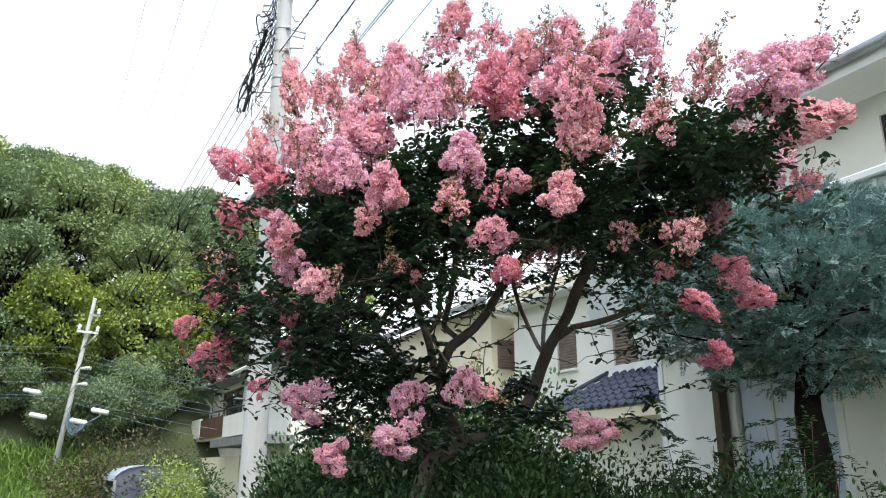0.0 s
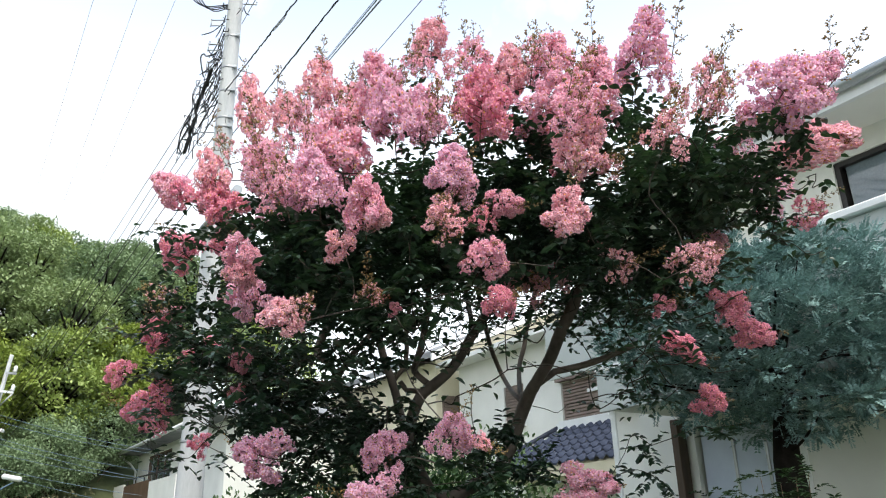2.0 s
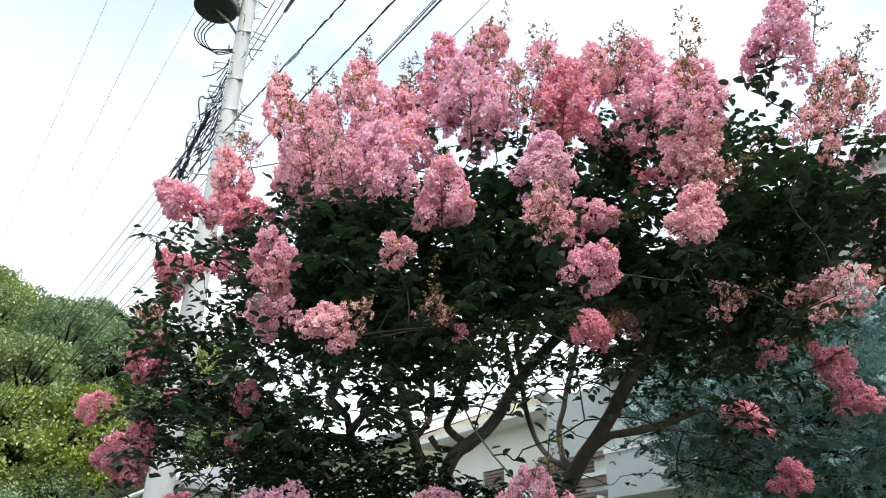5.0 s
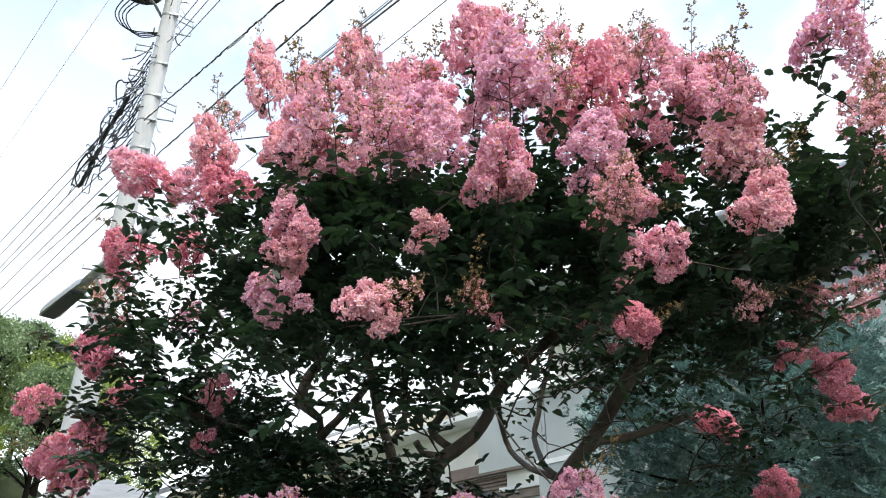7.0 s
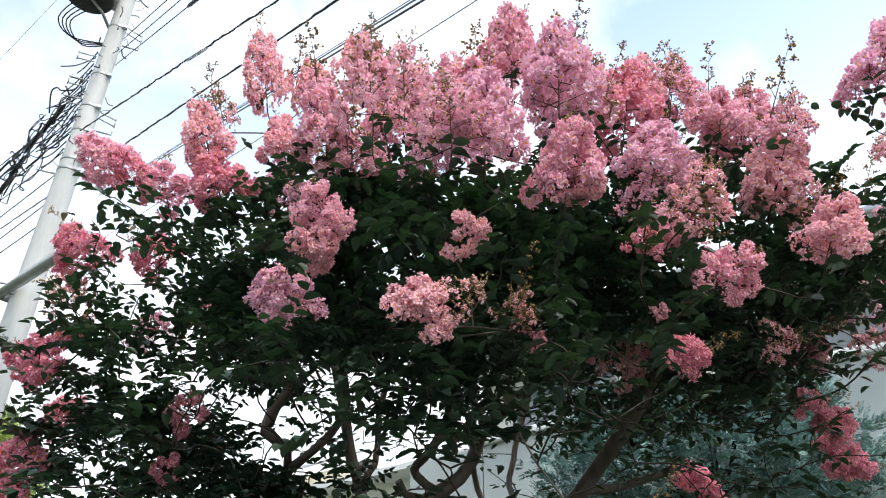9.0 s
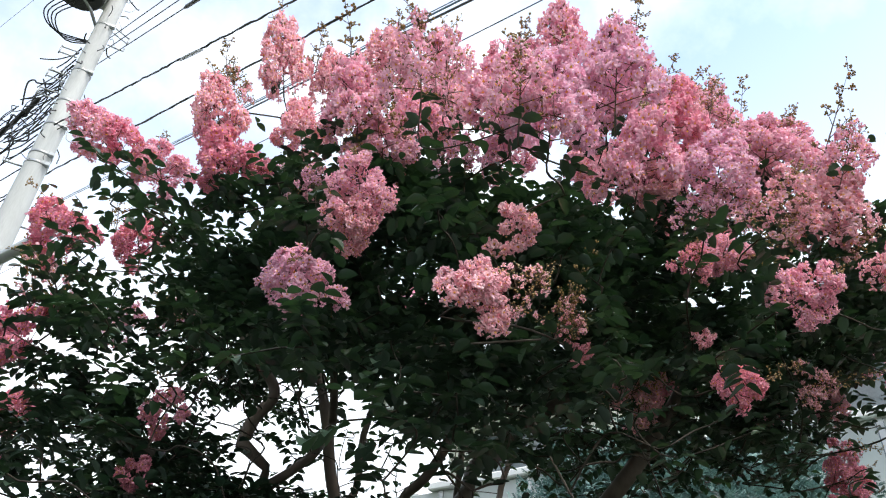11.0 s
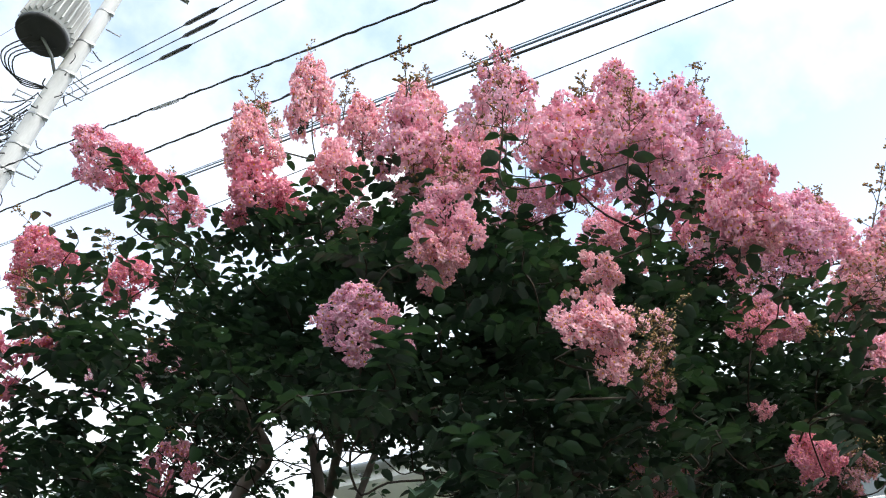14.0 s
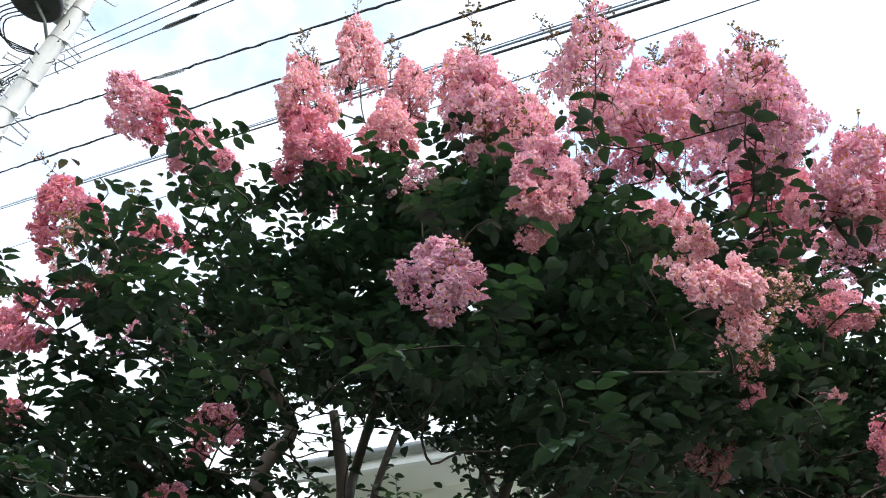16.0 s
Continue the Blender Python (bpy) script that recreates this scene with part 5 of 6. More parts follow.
    for n, line in enumerate(SHOOTS):
        flowering = line[-1] is None
        line = [p for p in line if p is not None]
        length = sum((b - a).length for a, b in zip(line, line[1:]))
        reach = min(length, r.uniform(0.28, 0.5) if flowering else r.uniform(0.22, 0.42))
        want, gone, seg = [], 0.0, len(line) - 1
        step = 0.028
        s = 0.01
        while s < reach:
            acc, k = 0.0, len(line) - 1
            while k > 0 and acc + (line[k] - line[k - 1]).length < s:
                acc += (line[k] - line[k - 1]).length
                k -= 1
            if k == 0:
                break
            d = (line[k] - line[k - 1])
            p = line[k] - d.normalized() * (s - acc)
            d = d.normalized()
            side = d.cross(Vector((0, 0, 1))).normalized() if abs(d.z) < 0.95 else Vector((1, 0, 0))
            for sg in (-1, 1):
                if r.random() < 0.86:
                    tilt = Vector((r.uniform(-1, 1), r.uniform(-1, 1), r.uniform(-1, 0.6))) * 0.5
                    P.append(p); A.append(side * sg + d * 0.45 + tilt)
                    U.append(Vector((r.uniform(-0.6, 0.6), r.uniform(-0.6, 0.6), 1)))
                    L.append(r.uniform(0.036, 0.058))
            s += step * r.uniform(0.8, 1.3)
        # side sprigs thicken the shoot
        for k in range(5 if not flowering else 2):
            if len(line) < 3:
                continue
            q = line[-1].lerp(line[-2], r.random())
            w = Vector((r.uniform(-1, 1), r.uniform(-1, 1), r.uniform(-0.7, 0.6))).normalized()
            span = r.uniform(0.08, 0.2)
            for j in range(int(span / 0.024)):
                c = q + w * (0.02 + j * 0.024)
                sd = w.cross(Vector((0, 0, 1))).normalized()
                for sg in (-1, 1):
                    P.append(c); A.append(sd * sg + w * 0.5 + Vector((0, 0, r.uniform(-0.5, 0.3))))
                    U.append(Vector((r.uniform(-0.5, 0.5), r.uniform(-0.5, 0.5), 1)))
                    L.append(r.uniform(0.034, 0.056))
    P, A, U, L = (np.array([tuple(v) for v in P]), np.array([tuple(v) for v in A]), np.array([tuple(v) for v in U]), np.array(L))
    # no leaves within the flower heads, few about the bare forks
    keep = np.ones(len(P), bool)
    lot = np.random.default_rng(5)
    for p, way, wide, tall, form, tone in BLOOMS:
        d = P - np.array(p)
        keep &= np.linalg.norm(d, axis=1) > 0.42 * max(wide, tall)
        for free in (p - HEART, Vector((0, -0.8, -0.55)) if p.y < 4.3 else way):
            o = np.array(free.normalized())
            t = d @ o
            off = np.linalg.norm(d - t[:, None] * o, axis=1)
            keep &= ~((t > 0) & (t < 0.26) & (off < 0.38 * max(wide, tall))) | (lot.random(len(P)) < 0.22)
    x, y, z = P.T
    thin = lambda where, share: ~where | (lot.random(len(P)) < share)
    under = 2.08 + 0.62 * (y - 3.8)  # the crown's underside climbs away from the hedge
    keep &= thin((x > -0.45) & (x < 0.0) & (y > 3.6) & (z < under + 0.08) & (z > under - 0.28), 0.12)
    keep &= thin((x > -1.05) & (x <= -0.45) & (y > 3.7) & (y < 5.3) & (z < under + 0.16) & (z > under - 0.34), 0.08)
    keep &= thin((x >= 0.0) & (x < 1.0) & (y > 4.3) & (z < 2.85 + 0.4 * np.maximum(y - 4.7, 0)) & (z > 2.1), 0.13)
    keep &= thin((x > -0.08) & (x < 0.85) & (y > 3.3) & (y <= 4.3) & (z > 1.9) & (z < 2.3 + 0.45 * (y - 3.3) + 0.12 * x), 0.12)
    keep &= thin((x < -1.0) & (z < 2.75), 0.9)
    keep &= thin((x < -0.95) & (z < 2.28), 0.35)
    keep &= thin((x < -1.08) & (z >= 2.75) & (y < 5.6), 0.33)
    keep &= thin((x > 0.85) & (z < 2.72) & (z > 2.0), 0.22)
    keep &= thin(x > 1.72, 0.3)
    # the near face and the street side are open
    keep &= thin((y < 3.6) & (x < 0.7), 0.65)
    keep &= thin((y < 3.8) & (z > 2.95) & (x < 0.7), 0.6)
    keep &= thin((x < -0.45) & (z > 3.38) & (y < 5.2), 0.45)
    keep &= thin((z > 3.45) & (x < 0.5), 0.4)
    keep &= thin((x < -0.3) & (x > -0.8) & (z < 2.6), 0.65)
    keep &= lot.random(len(P)) < 0.8
    P, A, U, L = P[keep], A[keep], U[keep], L[keep]
    # leaves on the near face of the crown stand singly, the rest are one mass
    near = np.where((P[:, 1] < 3.75) & (P[:, 2] < 2.95) & (P[:, 2] > 2.1) & (P[:, 0] < 0.3))[0][:300]
    rest = np.setdiff1d(np.arange(len(P)), near)
    part("foliage", leaf_mesh("foliage", P[rest], A[rest], U[rest], L[rest], L[rest] * 0.58), LEAF, TREE, "small oval dark green leaves", "stuff")
    one = leaf_mesh("leaf", [(0, 0, 0)], [(0, 1, 0)], [(0, 0, 1)], 1.0, 0.58)
    one.materials.append(LEAF)
    for i in near:
        y = Vector(A[i]).normalized()
        x = y.cross(Vector(U[i])).normalized()
        z = x.cross(y)
        o = part("leaf", one, None, TREE)
        m = Matrix((x, y, z)).transposed().to_4x4()
        o.matrix_local = Matrix.Translation(P[i]) @ m @ Matrix.Scale(L[i], 4)


grow_tree()


def set_blooms():
    r = random.Random(3)
    for p, way, wide, tall, form, tone in BLOOMS:
        me = r.choice(HEADS[tone][form])
        fit = 0.80 if p.y < 4.0 and p.z < 3.0 else 0.88
        o = part("flower_panicle", me, None, TREE)
        q = way.to_track_quat("Z", "Y").to_matrix().to_4x4() @ Matrix.Rotation(r.uniform(0, 6.28), 4, "Z")
        o.matrix_local = Matrix.Translation(p - way * tall * 0.5) @ q @ Matrix.Diagonal((wide * fit, wide * fit, tall * fit, 1))


set_blooms()


def spray_mesh(seed):
    """A budding spike one unit tall: a thin stem, short side twigs, round buds in threes."""
    r = random.Random(seed)
    verts, faces, mats = [], [], []
    line = smooth_line([(0, 0, -0.25), (r.uniform(-0.05, 0.05), r.uniform(-0.05, 0.05), 0.4), (r.uniform(-0.12, 0.12), r.uniform(-0.12, 0.12), 1.0)], 4)
    for a, b in zip(line, line[1:]):
        stem(verts, faces, mats, Vector(a), Vector(b), 0.009 * (1.2 - a[2]), 0.009 * (1.2 - b[2]))
    for k in range(16):
        t = 0.15 + 0.83 * k / 15
        p = Vector(line[min(len(line) - 1, int(t * len(line)))])
        a = k * 2.5 + r.uniform(-0.3, 0.3)
        span = 0.20 * (1.15 - t) * r.uniform(0.7, 1.2) + 0.03
        q = p + Vector((math.cos(a), math.sin(a), r.uniform(0.3, 0.9))) * span
        stem(verts, faces, mats, p, q, 0.006, 0.004)
        for j in range(4 + int(span > 0.12) * 2):
            c = p.lerp(q, r.uniform(0.5, 1)) + Vector((r.uniform(-1, 1), r.uniform(-1, 1), r.uniform(-0.3, 1))) * 0.05
            stem(verts, faces, mats, p.lerp(q, 0.6), c, 0.004, 0.003)
            bud(verts, faces, mats, c, 0.020 * r.uniform(0.7, 1.25))
    me = bpy.data.meshes.new("bud_spray")
    me.from_pydata([tuple(v) for v in verts], [], faces)
    for m in (PETAL, STAMEN, BUD, TWIG):
        me.materials.append(m)
    me.polygons.foreach_set("material_index", np.array(mats, dtype=np.int32))
    return me


def set_sprays():
    """Budding spikes beside and above the higher flower heads."""
    r = random.Random(17)
    forms = [spray_mesh(500 + k) for k in range(4)]
    for p, way, wide, tall, form, tone in BLOOMS:
        high = p.z > 3.1
        for k in range(1 if r.random() < (0.6 if high else 0.35) else 0):
            a = r.uniform(0, 6.28)
            foot = p + Vector((math.cos(a), math.sin(a), 0)) * wide * r.uniform(0.1, 0.45) + way * tall * r.uniform(-0.1, 0.2)
            if k > 0:
                foot = p + Vector((math.cos(a), math.sin(a), 0)) * wide * r.uniform(0.5, 0.9) - way * tall * r.uniform(0.2, 0.6)
            up = (way + Vector((r.uniform(-0.4, 0.4), r.uniform(-0.4, 0.4), 0.3))).normalized()
            o = part("bud_spray", r.choice(forms), None, TREE)
            size = r.uniform(0.17, 0.29) if high else r.uniform(0.12, 0.17)
            o.matrix_local = Matrix.Translation(foot) @ up.to_track_quat("Z", "Y").to_matrix().to_4x4() @ Matrix.Rotation(r.uniform(0, 6.28), 4, "Z") @ Matrix.Scale(size, 4)


set_sprays()


# ---- garden shrubs and the blue conifer ----
def conifer():
    t = thing("conifer_tree", further(1.2) @ Matrix.Translation((2.58, 5.35, 0)), "clipped blue-green conifer with a dark trunk beside the house", "tree")
    r = random.Random(21)
    trunk = bmesh.new()
    tube(trunk, smooth_line([(-0.02, 0, 0.2), (0, 0, 0.7), (0.02, 0, 1.4), (0.0, 0.02, 1.9), (0.05, 0, 2.4), (0.0, 0, 2.9)], 3), [0.115, 0.11, 0.105, 0.1, 0.098, 0.095, 0.095, 0.1, 0.1, 0.09, 0.08, 0.07, 0.07, 0.06, 0.04, 0.03], 12)
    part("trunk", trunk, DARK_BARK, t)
    limbs, P, A, U, L = bmesh.new(), [], [], [], []
    middle, span3 = Vector((0.03, 0, 2.8)), Vector((1.2, 0.95, 0.75))
    count = 190
    for k in range(count):
        # tufts over a rounded crown, each a burst of feathery sprays, with dark gaps between
        u = 1 - 2 * (k + 0.5) / count
        a = k * 2.39996
        d0 = Vector((math.sqrt(1 - u * u) * math.cos(a), math.sqrt(1 - u * u) * math.sin(a), u))
        c = middle + Vector((d0.x * span3.x, d0.y * span3.y, d0.z * span3.z)) * r.uniform(0.6, 1.0)
        if k % 5 == 0:
            start = Vector((0, 0, min(2.3 + 0.4 * r.random(), c.z - 0.05) if c.z > 2.2 else 1.95))
            line = smooth_line([start, start.lerp(c, 0.5) + Vector((0, 0, -0.03)), c], 4)
            tube(limbs, line, [0.016 * (1 - 0.7 * i / (len(line) - 1)) for i in range(len(line))], 6)
        for f in range(46):
            w = Vector((r.gauss(0, 1), r.gauss(0, 1), r.gauss(0.2, 0.8))).normalized()
            q = c + Vector((w.x * 1.3, w.y * 1.3, w.z * 0.6)) * r.uniform(0.02, 0.14)
            d = (w * 0.9 + d0 * 0.45 + Vector((0, 0, 0.15))).normalized()
            reach = r.uniform(0.06, 0.13)
            side = d.cross(Vector((r.uniform(-0.6, 0.6), r.uniform(-0.6, 0.6), 1))).normalized()
            steps = int(reach / 0.0105)
            for j in range(steps):
                p = q + d * (j * 0.0105)
                for sg in (-1, 1):
                    P.append(p); A.append(side * sg + d * r.uniform(0.4, 1.0) + Vector((0, 0, r.uniform(-0.2, 0.4)))); U.append(d.cross(side) + Vector((r.uniform(-0.4, 0.4), r.uniform(-0.4, 0.4), 0)))
                    L.append(r.uniform(0.024, 0.042) * (1.2 - 0.6 * j / steps))
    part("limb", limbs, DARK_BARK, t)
    L = np.array(L)
    part("foliage", scale_mesh("needles", np.array([tuple(p) for p in P]), np.array([tuple(p) for p in A]), np.array([tuple(p) for p in U]), L, 0.34), NEEDLE, t, "blue-green narrow needles", "stuff")


conifer()


def bush(name, at, size, count, length, width, mat, label, seed, upright=0.3, lumps=7, stems=6, far=False, puff=0.48):
    """A leafy shrub: stems from the ground and leaves gathered in uneven lumps."""
    t = thing(name, Matrix.Translation(at), label, "shrub", "garden shrubs")
    r = np.random.default_rng(seed)
    c = np.array([(0, 0, size[2] * 0.6)]) + unit(r.normal(size=(lumps, 3))) * np.array(size) * np.array((0.55, 0.55, 0.28))
    which = r.integers(0, lumps, count)
    d = unit(r.normal(size=(count, 3)))
    rad = r.uniform(0.2, 1.05, (count, 1)) ** 0.6 * r.uniform(0.75, 1.15, (lumps, 1))[which]
    pos = c[which] + d * rad * np.array(size) * np.array((puff, puff, puff * 0.75))
    pos[:, 2] = np.maximum(pos[:, 2], 0.05)
    along = d + r.normal(size=(count, 3)) * 0.6 + np.array((0, 0, upright))
    ln = r.uniform(0.7, 1.25, count) * length
    up = r.normal(size=(count, 3)) * 0.5 + np.array((0, 0, 1))
    part("foliage", scale_mesh("foliage", pos, along, up, ln, width) if far else leaf_mesh("foliage", pos, along, up, ln, ln * width), mat, t, kind="stuff")
    q = random.Random(seed)
    for k in range(stems):
        e = Vector(c[k % lumps])
        bm = bmesh.new()
        tube(bm, smooth_line([(q.uniform(-0.1, 0.1), q.uniform(-0.1, 0.1), -0.03), (e.x * 0.5, e.y * 0.5, e.z * 0.5), e], 3), [0.018, 0.016, 0.015, 0.013, 0.011, 0.008, 0.005], 5)
        part("stem", bm, TWIG, t)
    return t


for k in range(7):
    bush("hedge_shrub", (-0.98 + 0.45 * k, 4.05 + 0.12 * math.sin(k * 2.1), 0), (0.78, 0.8, 1.36 - 0.05 * (k % 3) - (0.16 if k == 0 else 0.0)), 29000, 0.037, 0.42, HEDGE_LEAF, "dense dark green hedge shrub with narrow glossy leaves", 40 + k, 0.3, 24, 6, True)
def nandina(at, tall, wide, count, mat, label, seed):
    """Upright canes, each with airy sprays of leaflets."""
    t = thing("nandina", Matrix.Translation(at), label, "shrub", "garden shrubs")
    r = random.Random(seed)
    P, A, U, L = [], [], [], []
    for k in range(count):
        a, w = r.uniform(0, 6.28), wide * math.sqrt(r.random())
        h = tall * r.uniform(0.55, 1.0)
        tip = Vector((w * math.cos(a), w * math.sin(a), h))
        cane = smooth_line([(tip.x * 0.25, tip.y * 0.25, -0.03), (tip.x * 0.55, tip.y * 0.55, h * 0.5), tip], 5)
        bm = bmesh.new()
        tube(bm, cane, [0.007 - 0.0005 * i for i in range(len(cane))], 5)
        part("cane", bm, TWIG, t)
        for n in range(22):
            q = cane[min(10, int(11 * (0.35 + 0.65 * n / 21)))] + Vector((r.uniform(-1, 1), r.uniform(-1, 1), r.uniform(-1, 1))) * 0.02
            d = Vector((r.uniform(-1, 1), r.uniform(-1, 1), r.uniform(-0.2, 0.9))).normalized()
            side = d.cross(Vector((0, 0, 1))).normalized()
            for m in range(7):
                c = q + d * (0.03 + m * 0.022) - Vector((0, 0, 0.0022 * m * m))
                for sg in (-1, 1):
                    P.append(c); A.append(side * sg + d * 0.7 + Vector((0, 0, r.uniform(-0.5, 0.2)))); U.append(Vector((r.uniform(-0.4, 0.4), r.uniform(-0.4, 0.4), 1))); L.append(r.uniform(0.028, 0.05))
    L = np.array(L)
    part("foliage", leaf_mesh("foliage", [tuple(p) for p in P], [tuple(p) for p in A], [tuple(p) for p in U], L, L * 0.36), mat, t, kind="stuff")


nandina((1.72, 5.05, 0), 1.72, 0.34, 17, HEDGE_LEAF, "slender dark green shrub before the white wall", 61)
nandina((2.25, 5.0, 0), 1.82, 0.36, 18, HEDGE_LEAF, "slender dark green shrub before the blue door", 62)
nandina((3.05, 5.05, 0), 1.42, 0.3, 10, HEDGE_LEAF, "slender dark green shrub beside the conifer trunk", 63)
for k in range(6):
    bush("hedge_shrub", (-1.0 + 0.5 * k, 4.95 + 0.1 * math.sin(k * 1.7), 0), (0.8, 0.8, 1.08 if k < 1 else 1.3), 9000, 0.05, 0.42, HEDGE_LEAF, "dense dark green hedge shrub with narrow glossy leaves", 50 + k, 0.3, 16, 6, True)
bush("garden_shrub", (-0.75, 7.9, 0), (1.4, 1.2, 1.72), 22000, 0.068, 0.5, HEDGE_LEAF, "dark green leafy shrub behind the hedge", 64, 0.2, 18, 8, True)
bush("garden_shrub", (-1.40, 8.3, 0), (0.8, 0.9, 1.60), 12000, 0.064, 0.45, SHRUB_LEAF, "pale grey-green leafy shrub beside the utility pole", 69, 0.3, 14, 8, True)
bush("garden_shrub", (0.15, 7.6, 0), (1.2, 1.0, 1.75), 11000, 0.08, 0.5, HEDGE_LEAF, "dark green leafy shrub behind the hedge", 70, 0.2, 14, 8, True)
bush("garden_shrub", (0.82, 8.4, 0), (1.15, 0.9, 2.15), 12000, 0.065, 0.5, SHRUB_LEAF, "fresh green leafy shrub before the tiled roof", 65, 0.2, 16, 8)
bush("climber_shrub", (-5.15, 14.6, 0), (0.8, 0.8, 1.55), 5000, 0.06, 0.55, WOOD_YELLOW, "yellow-green climber over a garden support", 66, 0.1, 12, 8)
bush("garden_shrub", (-8.3, 20.5, 0), (2.6, 2.0, 2.3), 8000, 0.09, 0.5, RED_LEAF, "reddish brown-green garden shrub", 67, 0.2, 16, 8)
bush("garden_shrub", (-6.2, 17.5, 0), (1.4, 1.2, 1.5), 2500, 0.09, 0.5, SHRUB_LEAF, "green garden shrub beside the shelter", 68, 0.2, 10, 6)


def shelter():
    """A small carport with a curved translucent roof."""
    t = thing("carport", Matrix.Translation((-7.35, 19.0, 0)) @ STREET, "small carport with a curved pale violet roof", "carport")
    bm = bmesh.new()
    n = 10
    a = [[bm.verts.new((0.75 * -math.cos(math.pi * k / n), y, 1.25 + 0.34 * math.sin(math.pi * k / n) + dz)) for k in range(n + 1)] for y, dz in ((-1.3, 0), (1.3, 0), (1.3, 0.02), (-1.3, 0.02))]
    for p, q in ((0, 1), (1, 2), (2, 3), (3, 0)):
        for k in range(n):
            bm.faces.new((a[p][k], a[p][k + 1], a[q][k + 1], a[q][k]))
    part("roof", bm, BLUE_PANEL, t)
    for y in (-1.27, 1.27):
        bm = bmesh.new()
        for dy in (0.0, 0.02):
            arc = [bm.verts.new((0.73 * -math.cos(math.pi * k / n), y + dy, 1.25 + 0.33 * math.sin(math.pi * k / n))) for k in range(n + 1)]
            foot = [bm.verts.new((0.73, y + dy, 0.75)), bm.verts.new((-0.73, y + dy, 0.75))]
            bm.faces.new(arc + foot)
        part("end_panel", bm, SLATE_VIOLET, t)
    for y in (-1.3, 1.3):
        for x in (-0.72, 0.72):
            part("post", boxed(x - 0.03, x + 0.03, y - 0.03, y + 0.03, 0, 1.27), GREY_METAL, t)
    w = thing("garden_wall", Matrix.Translation((-5.9, 17.2, 0)) @ STREET, "white painted garden wall", "wall")
    part("wall", boxed(-0.1, 0.1, -1.5, 1.2, 0, 1.35), STUCCO_WHITE, w)
    part("coping", boxed(-0.14, 0.14, -1.55, 1.25, 1.35, 1.41), GREY_METAL, w)


shelter()


# ---- woods on the hill ----
def wood_tree(seed, tall, wide, leaf, mat, label):
    t = thing("hillside_tree", Matrix.Identity(4), label, "tree", "trees on the hillside")
    r = np.random.default_rng(seed)
    trunk = bmesh.new()
    lean = r.uniform(-0.4, 0.4, 2)
    tube(trunk, smooth_line([(0, 0, -1.0), (lean[0] * 0.3, lean[1] * 0.3, tall * 0.3), (lean[0], lean[1], tall * 0.75)], 4), [0.2 - 0.018 * k for k in range(9)], 8)
    q = random.Random(seed)
    lumps = 84
    c = np.empty((lumps, 3))
    for k in range(lumps):
        u = q.random()
        z = tall * (0.34 + 0.62 * u)
        w = wide * 0.5 * math.sin(math.pi * min(1, 0.22 + 0.74 * u)) ** 0.7 * math.sqrt(q.uniform(0.25, 1.0))
        a = q.uniform(0, 6.28)
        c[k] = (lean[0] * u + w * math.cos(a), lean[1] * u + w * math.sin(a), z)
        if k % 3 == 0:
            tube(trunk, [(lean[0] * 0.3, lean[1] * 0.3, z * 0.72), (c[k][0] * 0.6, c[k][1] * 0.6, z * 0.9), tuple(c[k])], [0.07, 0.045, 0.02], 5)
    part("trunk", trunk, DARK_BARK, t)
    n = lumps * 140
    which = np.repeat(np.arange(lumps), 140)
    d = unit(r.normal(size=(n, 3)))
    size = r.uniform(0.3, 0.75, lumps)[which][:, None]
    pos = c[which] + d * size * r.uniform(0.4, 1.1, (n, 1)) * np.array((1.0, 1.0, 0.72))
    ln = leaf * r.uniform(0.7, 1.4, n)
    part("crown", scale_mesh("crown", pos, d * 0.7 + r.normal(size=(n, 3)) * 0.5, r.normal(size=(n, 3)) * 0.45 + np.array((0, 0, 1)), ln, 0.6), mat, t)
    return t


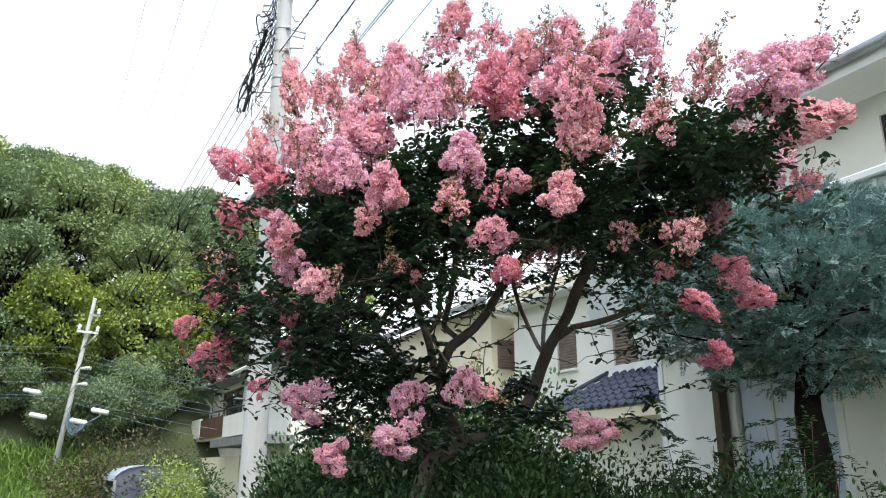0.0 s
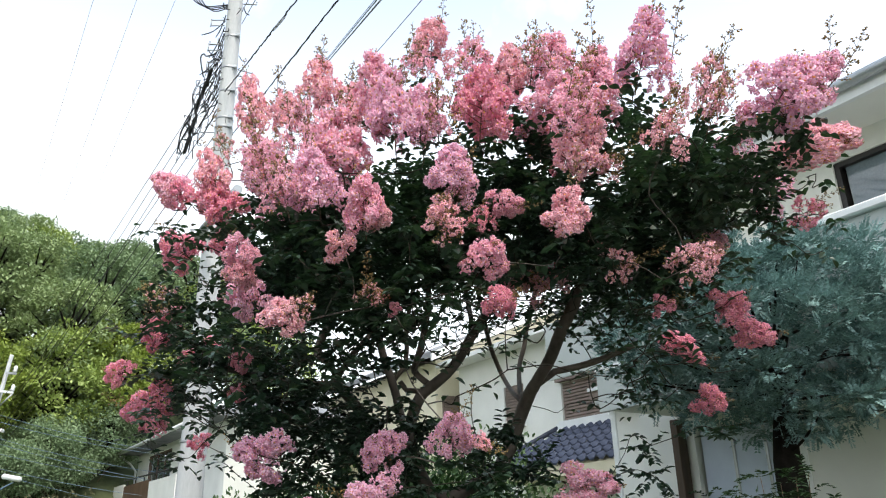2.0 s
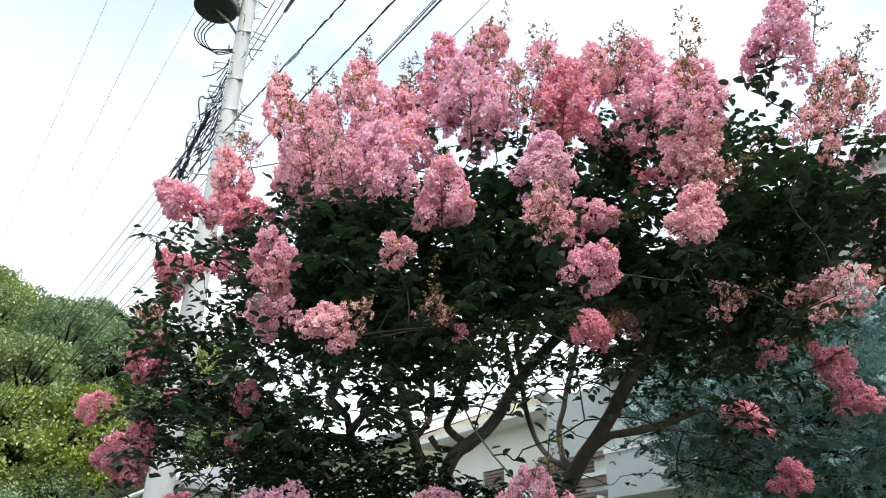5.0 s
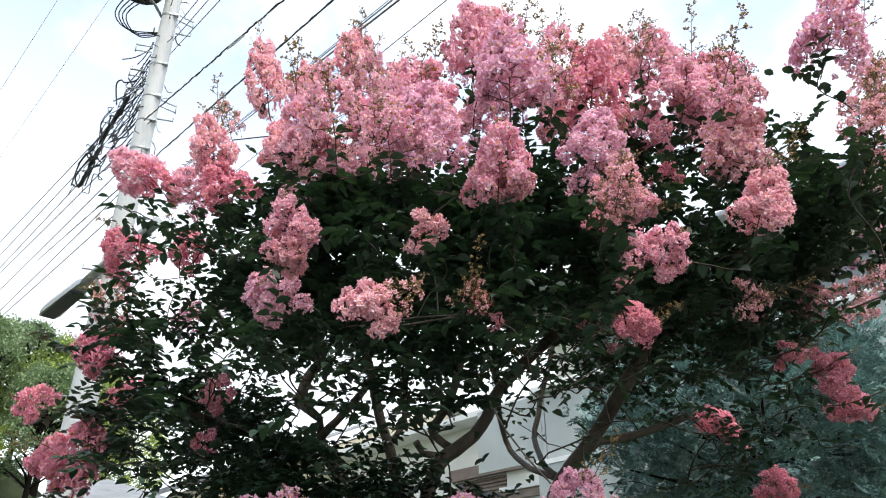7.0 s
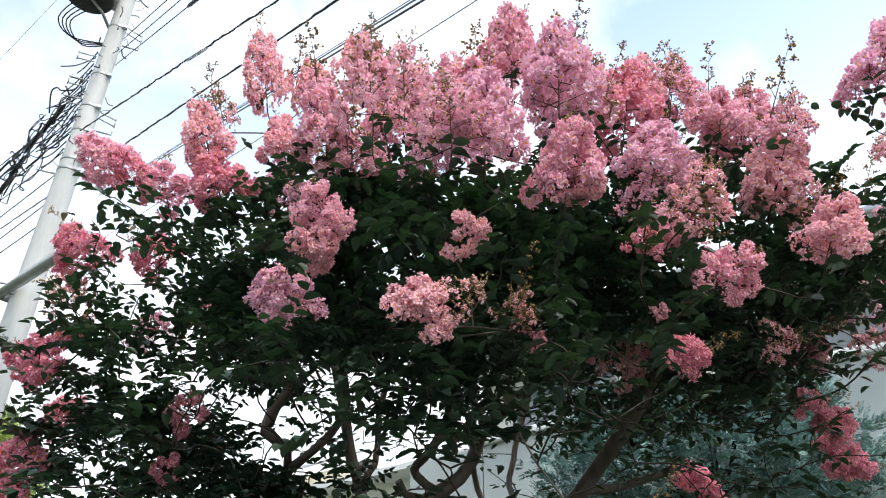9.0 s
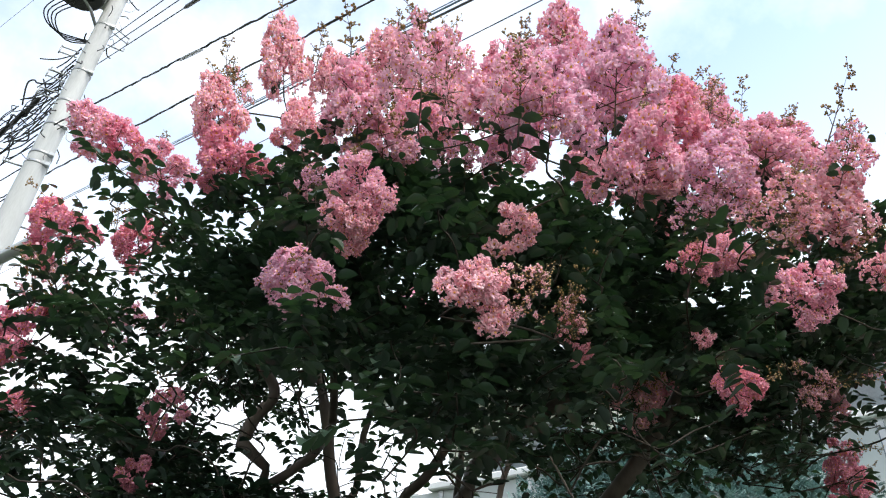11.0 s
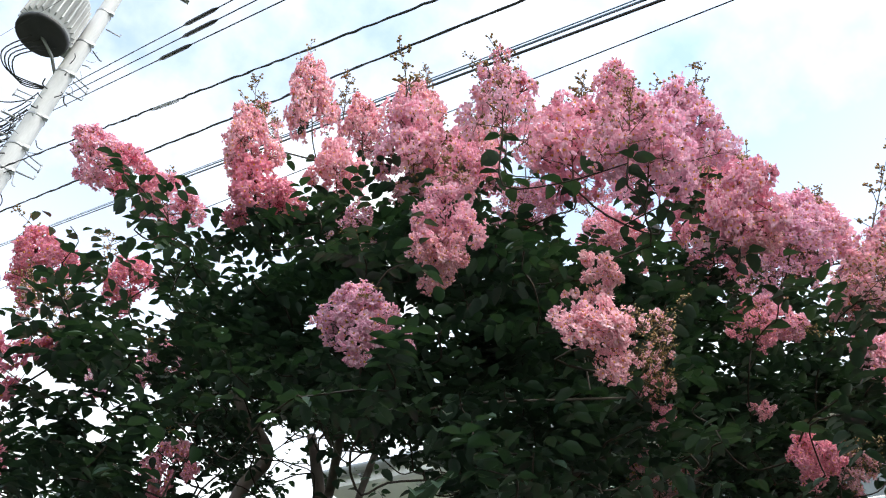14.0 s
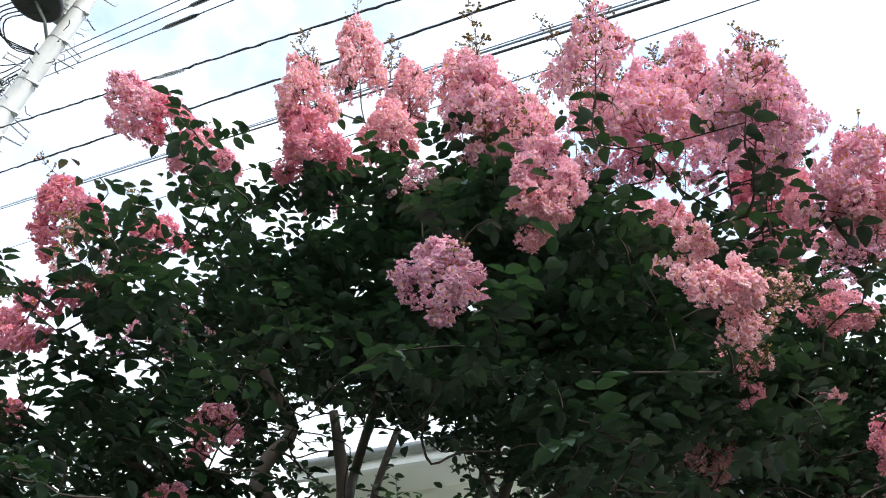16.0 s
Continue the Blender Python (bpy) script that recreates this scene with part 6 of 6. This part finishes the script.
def woods():
    kinds = [wood_tree(500 + k, (8.5, 9.5, 7.5, 9.0, 6.5, 6.0)[k], (6.0, 5.5, 6.5, 5.0, 4.6, 4.4)[k], 0.15, (WOOD_LEAF, WOOD_DARK, WOOD_YELLOW, WOOD_DARK, LIME_LEAF, WOOD_YELLOW)[k],
                       ("broad green woodland tree on the hillside", "tall green woodland tree on the hillside", "spreading green woodland tree on the hillside", "narrow green woodland tree on the hillside", "yellow-green bamboo-like tree at the foot of the hill", "young green tree at the foot of the hill")[k]) for k in range(6)]
    r = random.Random(77)
    spots = []
    for dist, lo, hi, step, low in ((35, -44, -21, 4.2, True), (38.5, -44, -18, 4.6, False), (41.5, -46, -13, 4.2, False), (47, -48, -9, 3.6, False), (53, -48, -8, 3.4, False)):
        a = lo
        while a < hi:
            aa, dd = a + r.uniform(-1.2, 1.2), dist + r.uniform(-1.8, 1.8)
            spots.append((aa, dd, low))
            a += step * (36 / dist)
    for k in range(26):
        aa, dd = r.uniform(-43, -19), r.uniform(33.5, 37) if k % 2 else r.uniform(36, 46)
        if aa > -22 and dd < 36:
            continue
        x, y = dd * math.sin(radians(aa)), dd * math.cos(radians(aa))
        bush("undergrowth", (x, y, rise(x, y) - 0.3), (3.2, 3.0, r.uniform(2.4, 3.8)), 14000, 0.105, 0.55, r.choice((WOOD_DARK, LIME_LEAF, WOOD_YELLOW, WOOD_DARK)), "leafy undergrowth at the foot of the woods", 700 + k, -0.1, 34, 4, True, 0.2)
    used = set()
    for aa, dd, low in spots:
        x, y = dd * math.sin(radians(aa)), dd * math.cos(radians(aa))
        k = r.choice((4, 4, 5, 2)) if low else r.choice((0, 1, 2, 3, 0, 1, 2, 3, 4))
        k = len(used) if len(used) < 6 else k
        m = Matrix.Translation((x, y, rise(x, y) - 0.2)) @ Matrix.Rotation(r.uniform(0, 6.28), 4, "Z")
        s = r.uniform(0.85, 1.15)
        tall = (8.5, 9.5, 7.5, 9.0, 6.5, 6.0)[k] * 0.97
        crest = dd * math.tan(radians(float(np.interp(aa, [-33, -29, -24, -16, -12], [21.6, 21.0, 20.1, 19.8, 18.7])))) + 1.5
        room = crest - rise(x, y) + 0.2
        high = min(1.25, room * r.uniform(0.93, 1.02) / tall) if dd > 44 else min(s, 0.93 * room / tall)
        if k not in used:
            used.add(k)
            o = kinds[k]
            o.matrix_world = m
        else:
            o = copy_thing(kinds[k], m)
        o.scale = (s, s, high)


woods()


def bank():
    r = np.random.default_rng(91)
    n = 16000
    x, y = r.uniform(-24, -12, n), r.uniform(22, 30, n)
    near = np.hypot(x, y) < 33
    x, y = x[near], y[near]
    n = len(x)
    z = np.array([rise(a, b) for a, b in zip(x, y)])
    pos = np.stack([x, y, z + 0.6 * r.random(n) ** 2], 1)
    along = r.normal(size=(n, 3)) * 0.5 + np.array((0, 0, 1.0))
    me = leaf_mesh("bank_grass", pos, along, r.normal(size=(n, 3)), r.uniform(0.25, 0.55, n), 0.05)
    me.materials.append(GRASS)
    tagged(new("bank_grass", me), "bright green tall grass on the bank", "grass", kind="stuff")


bank()
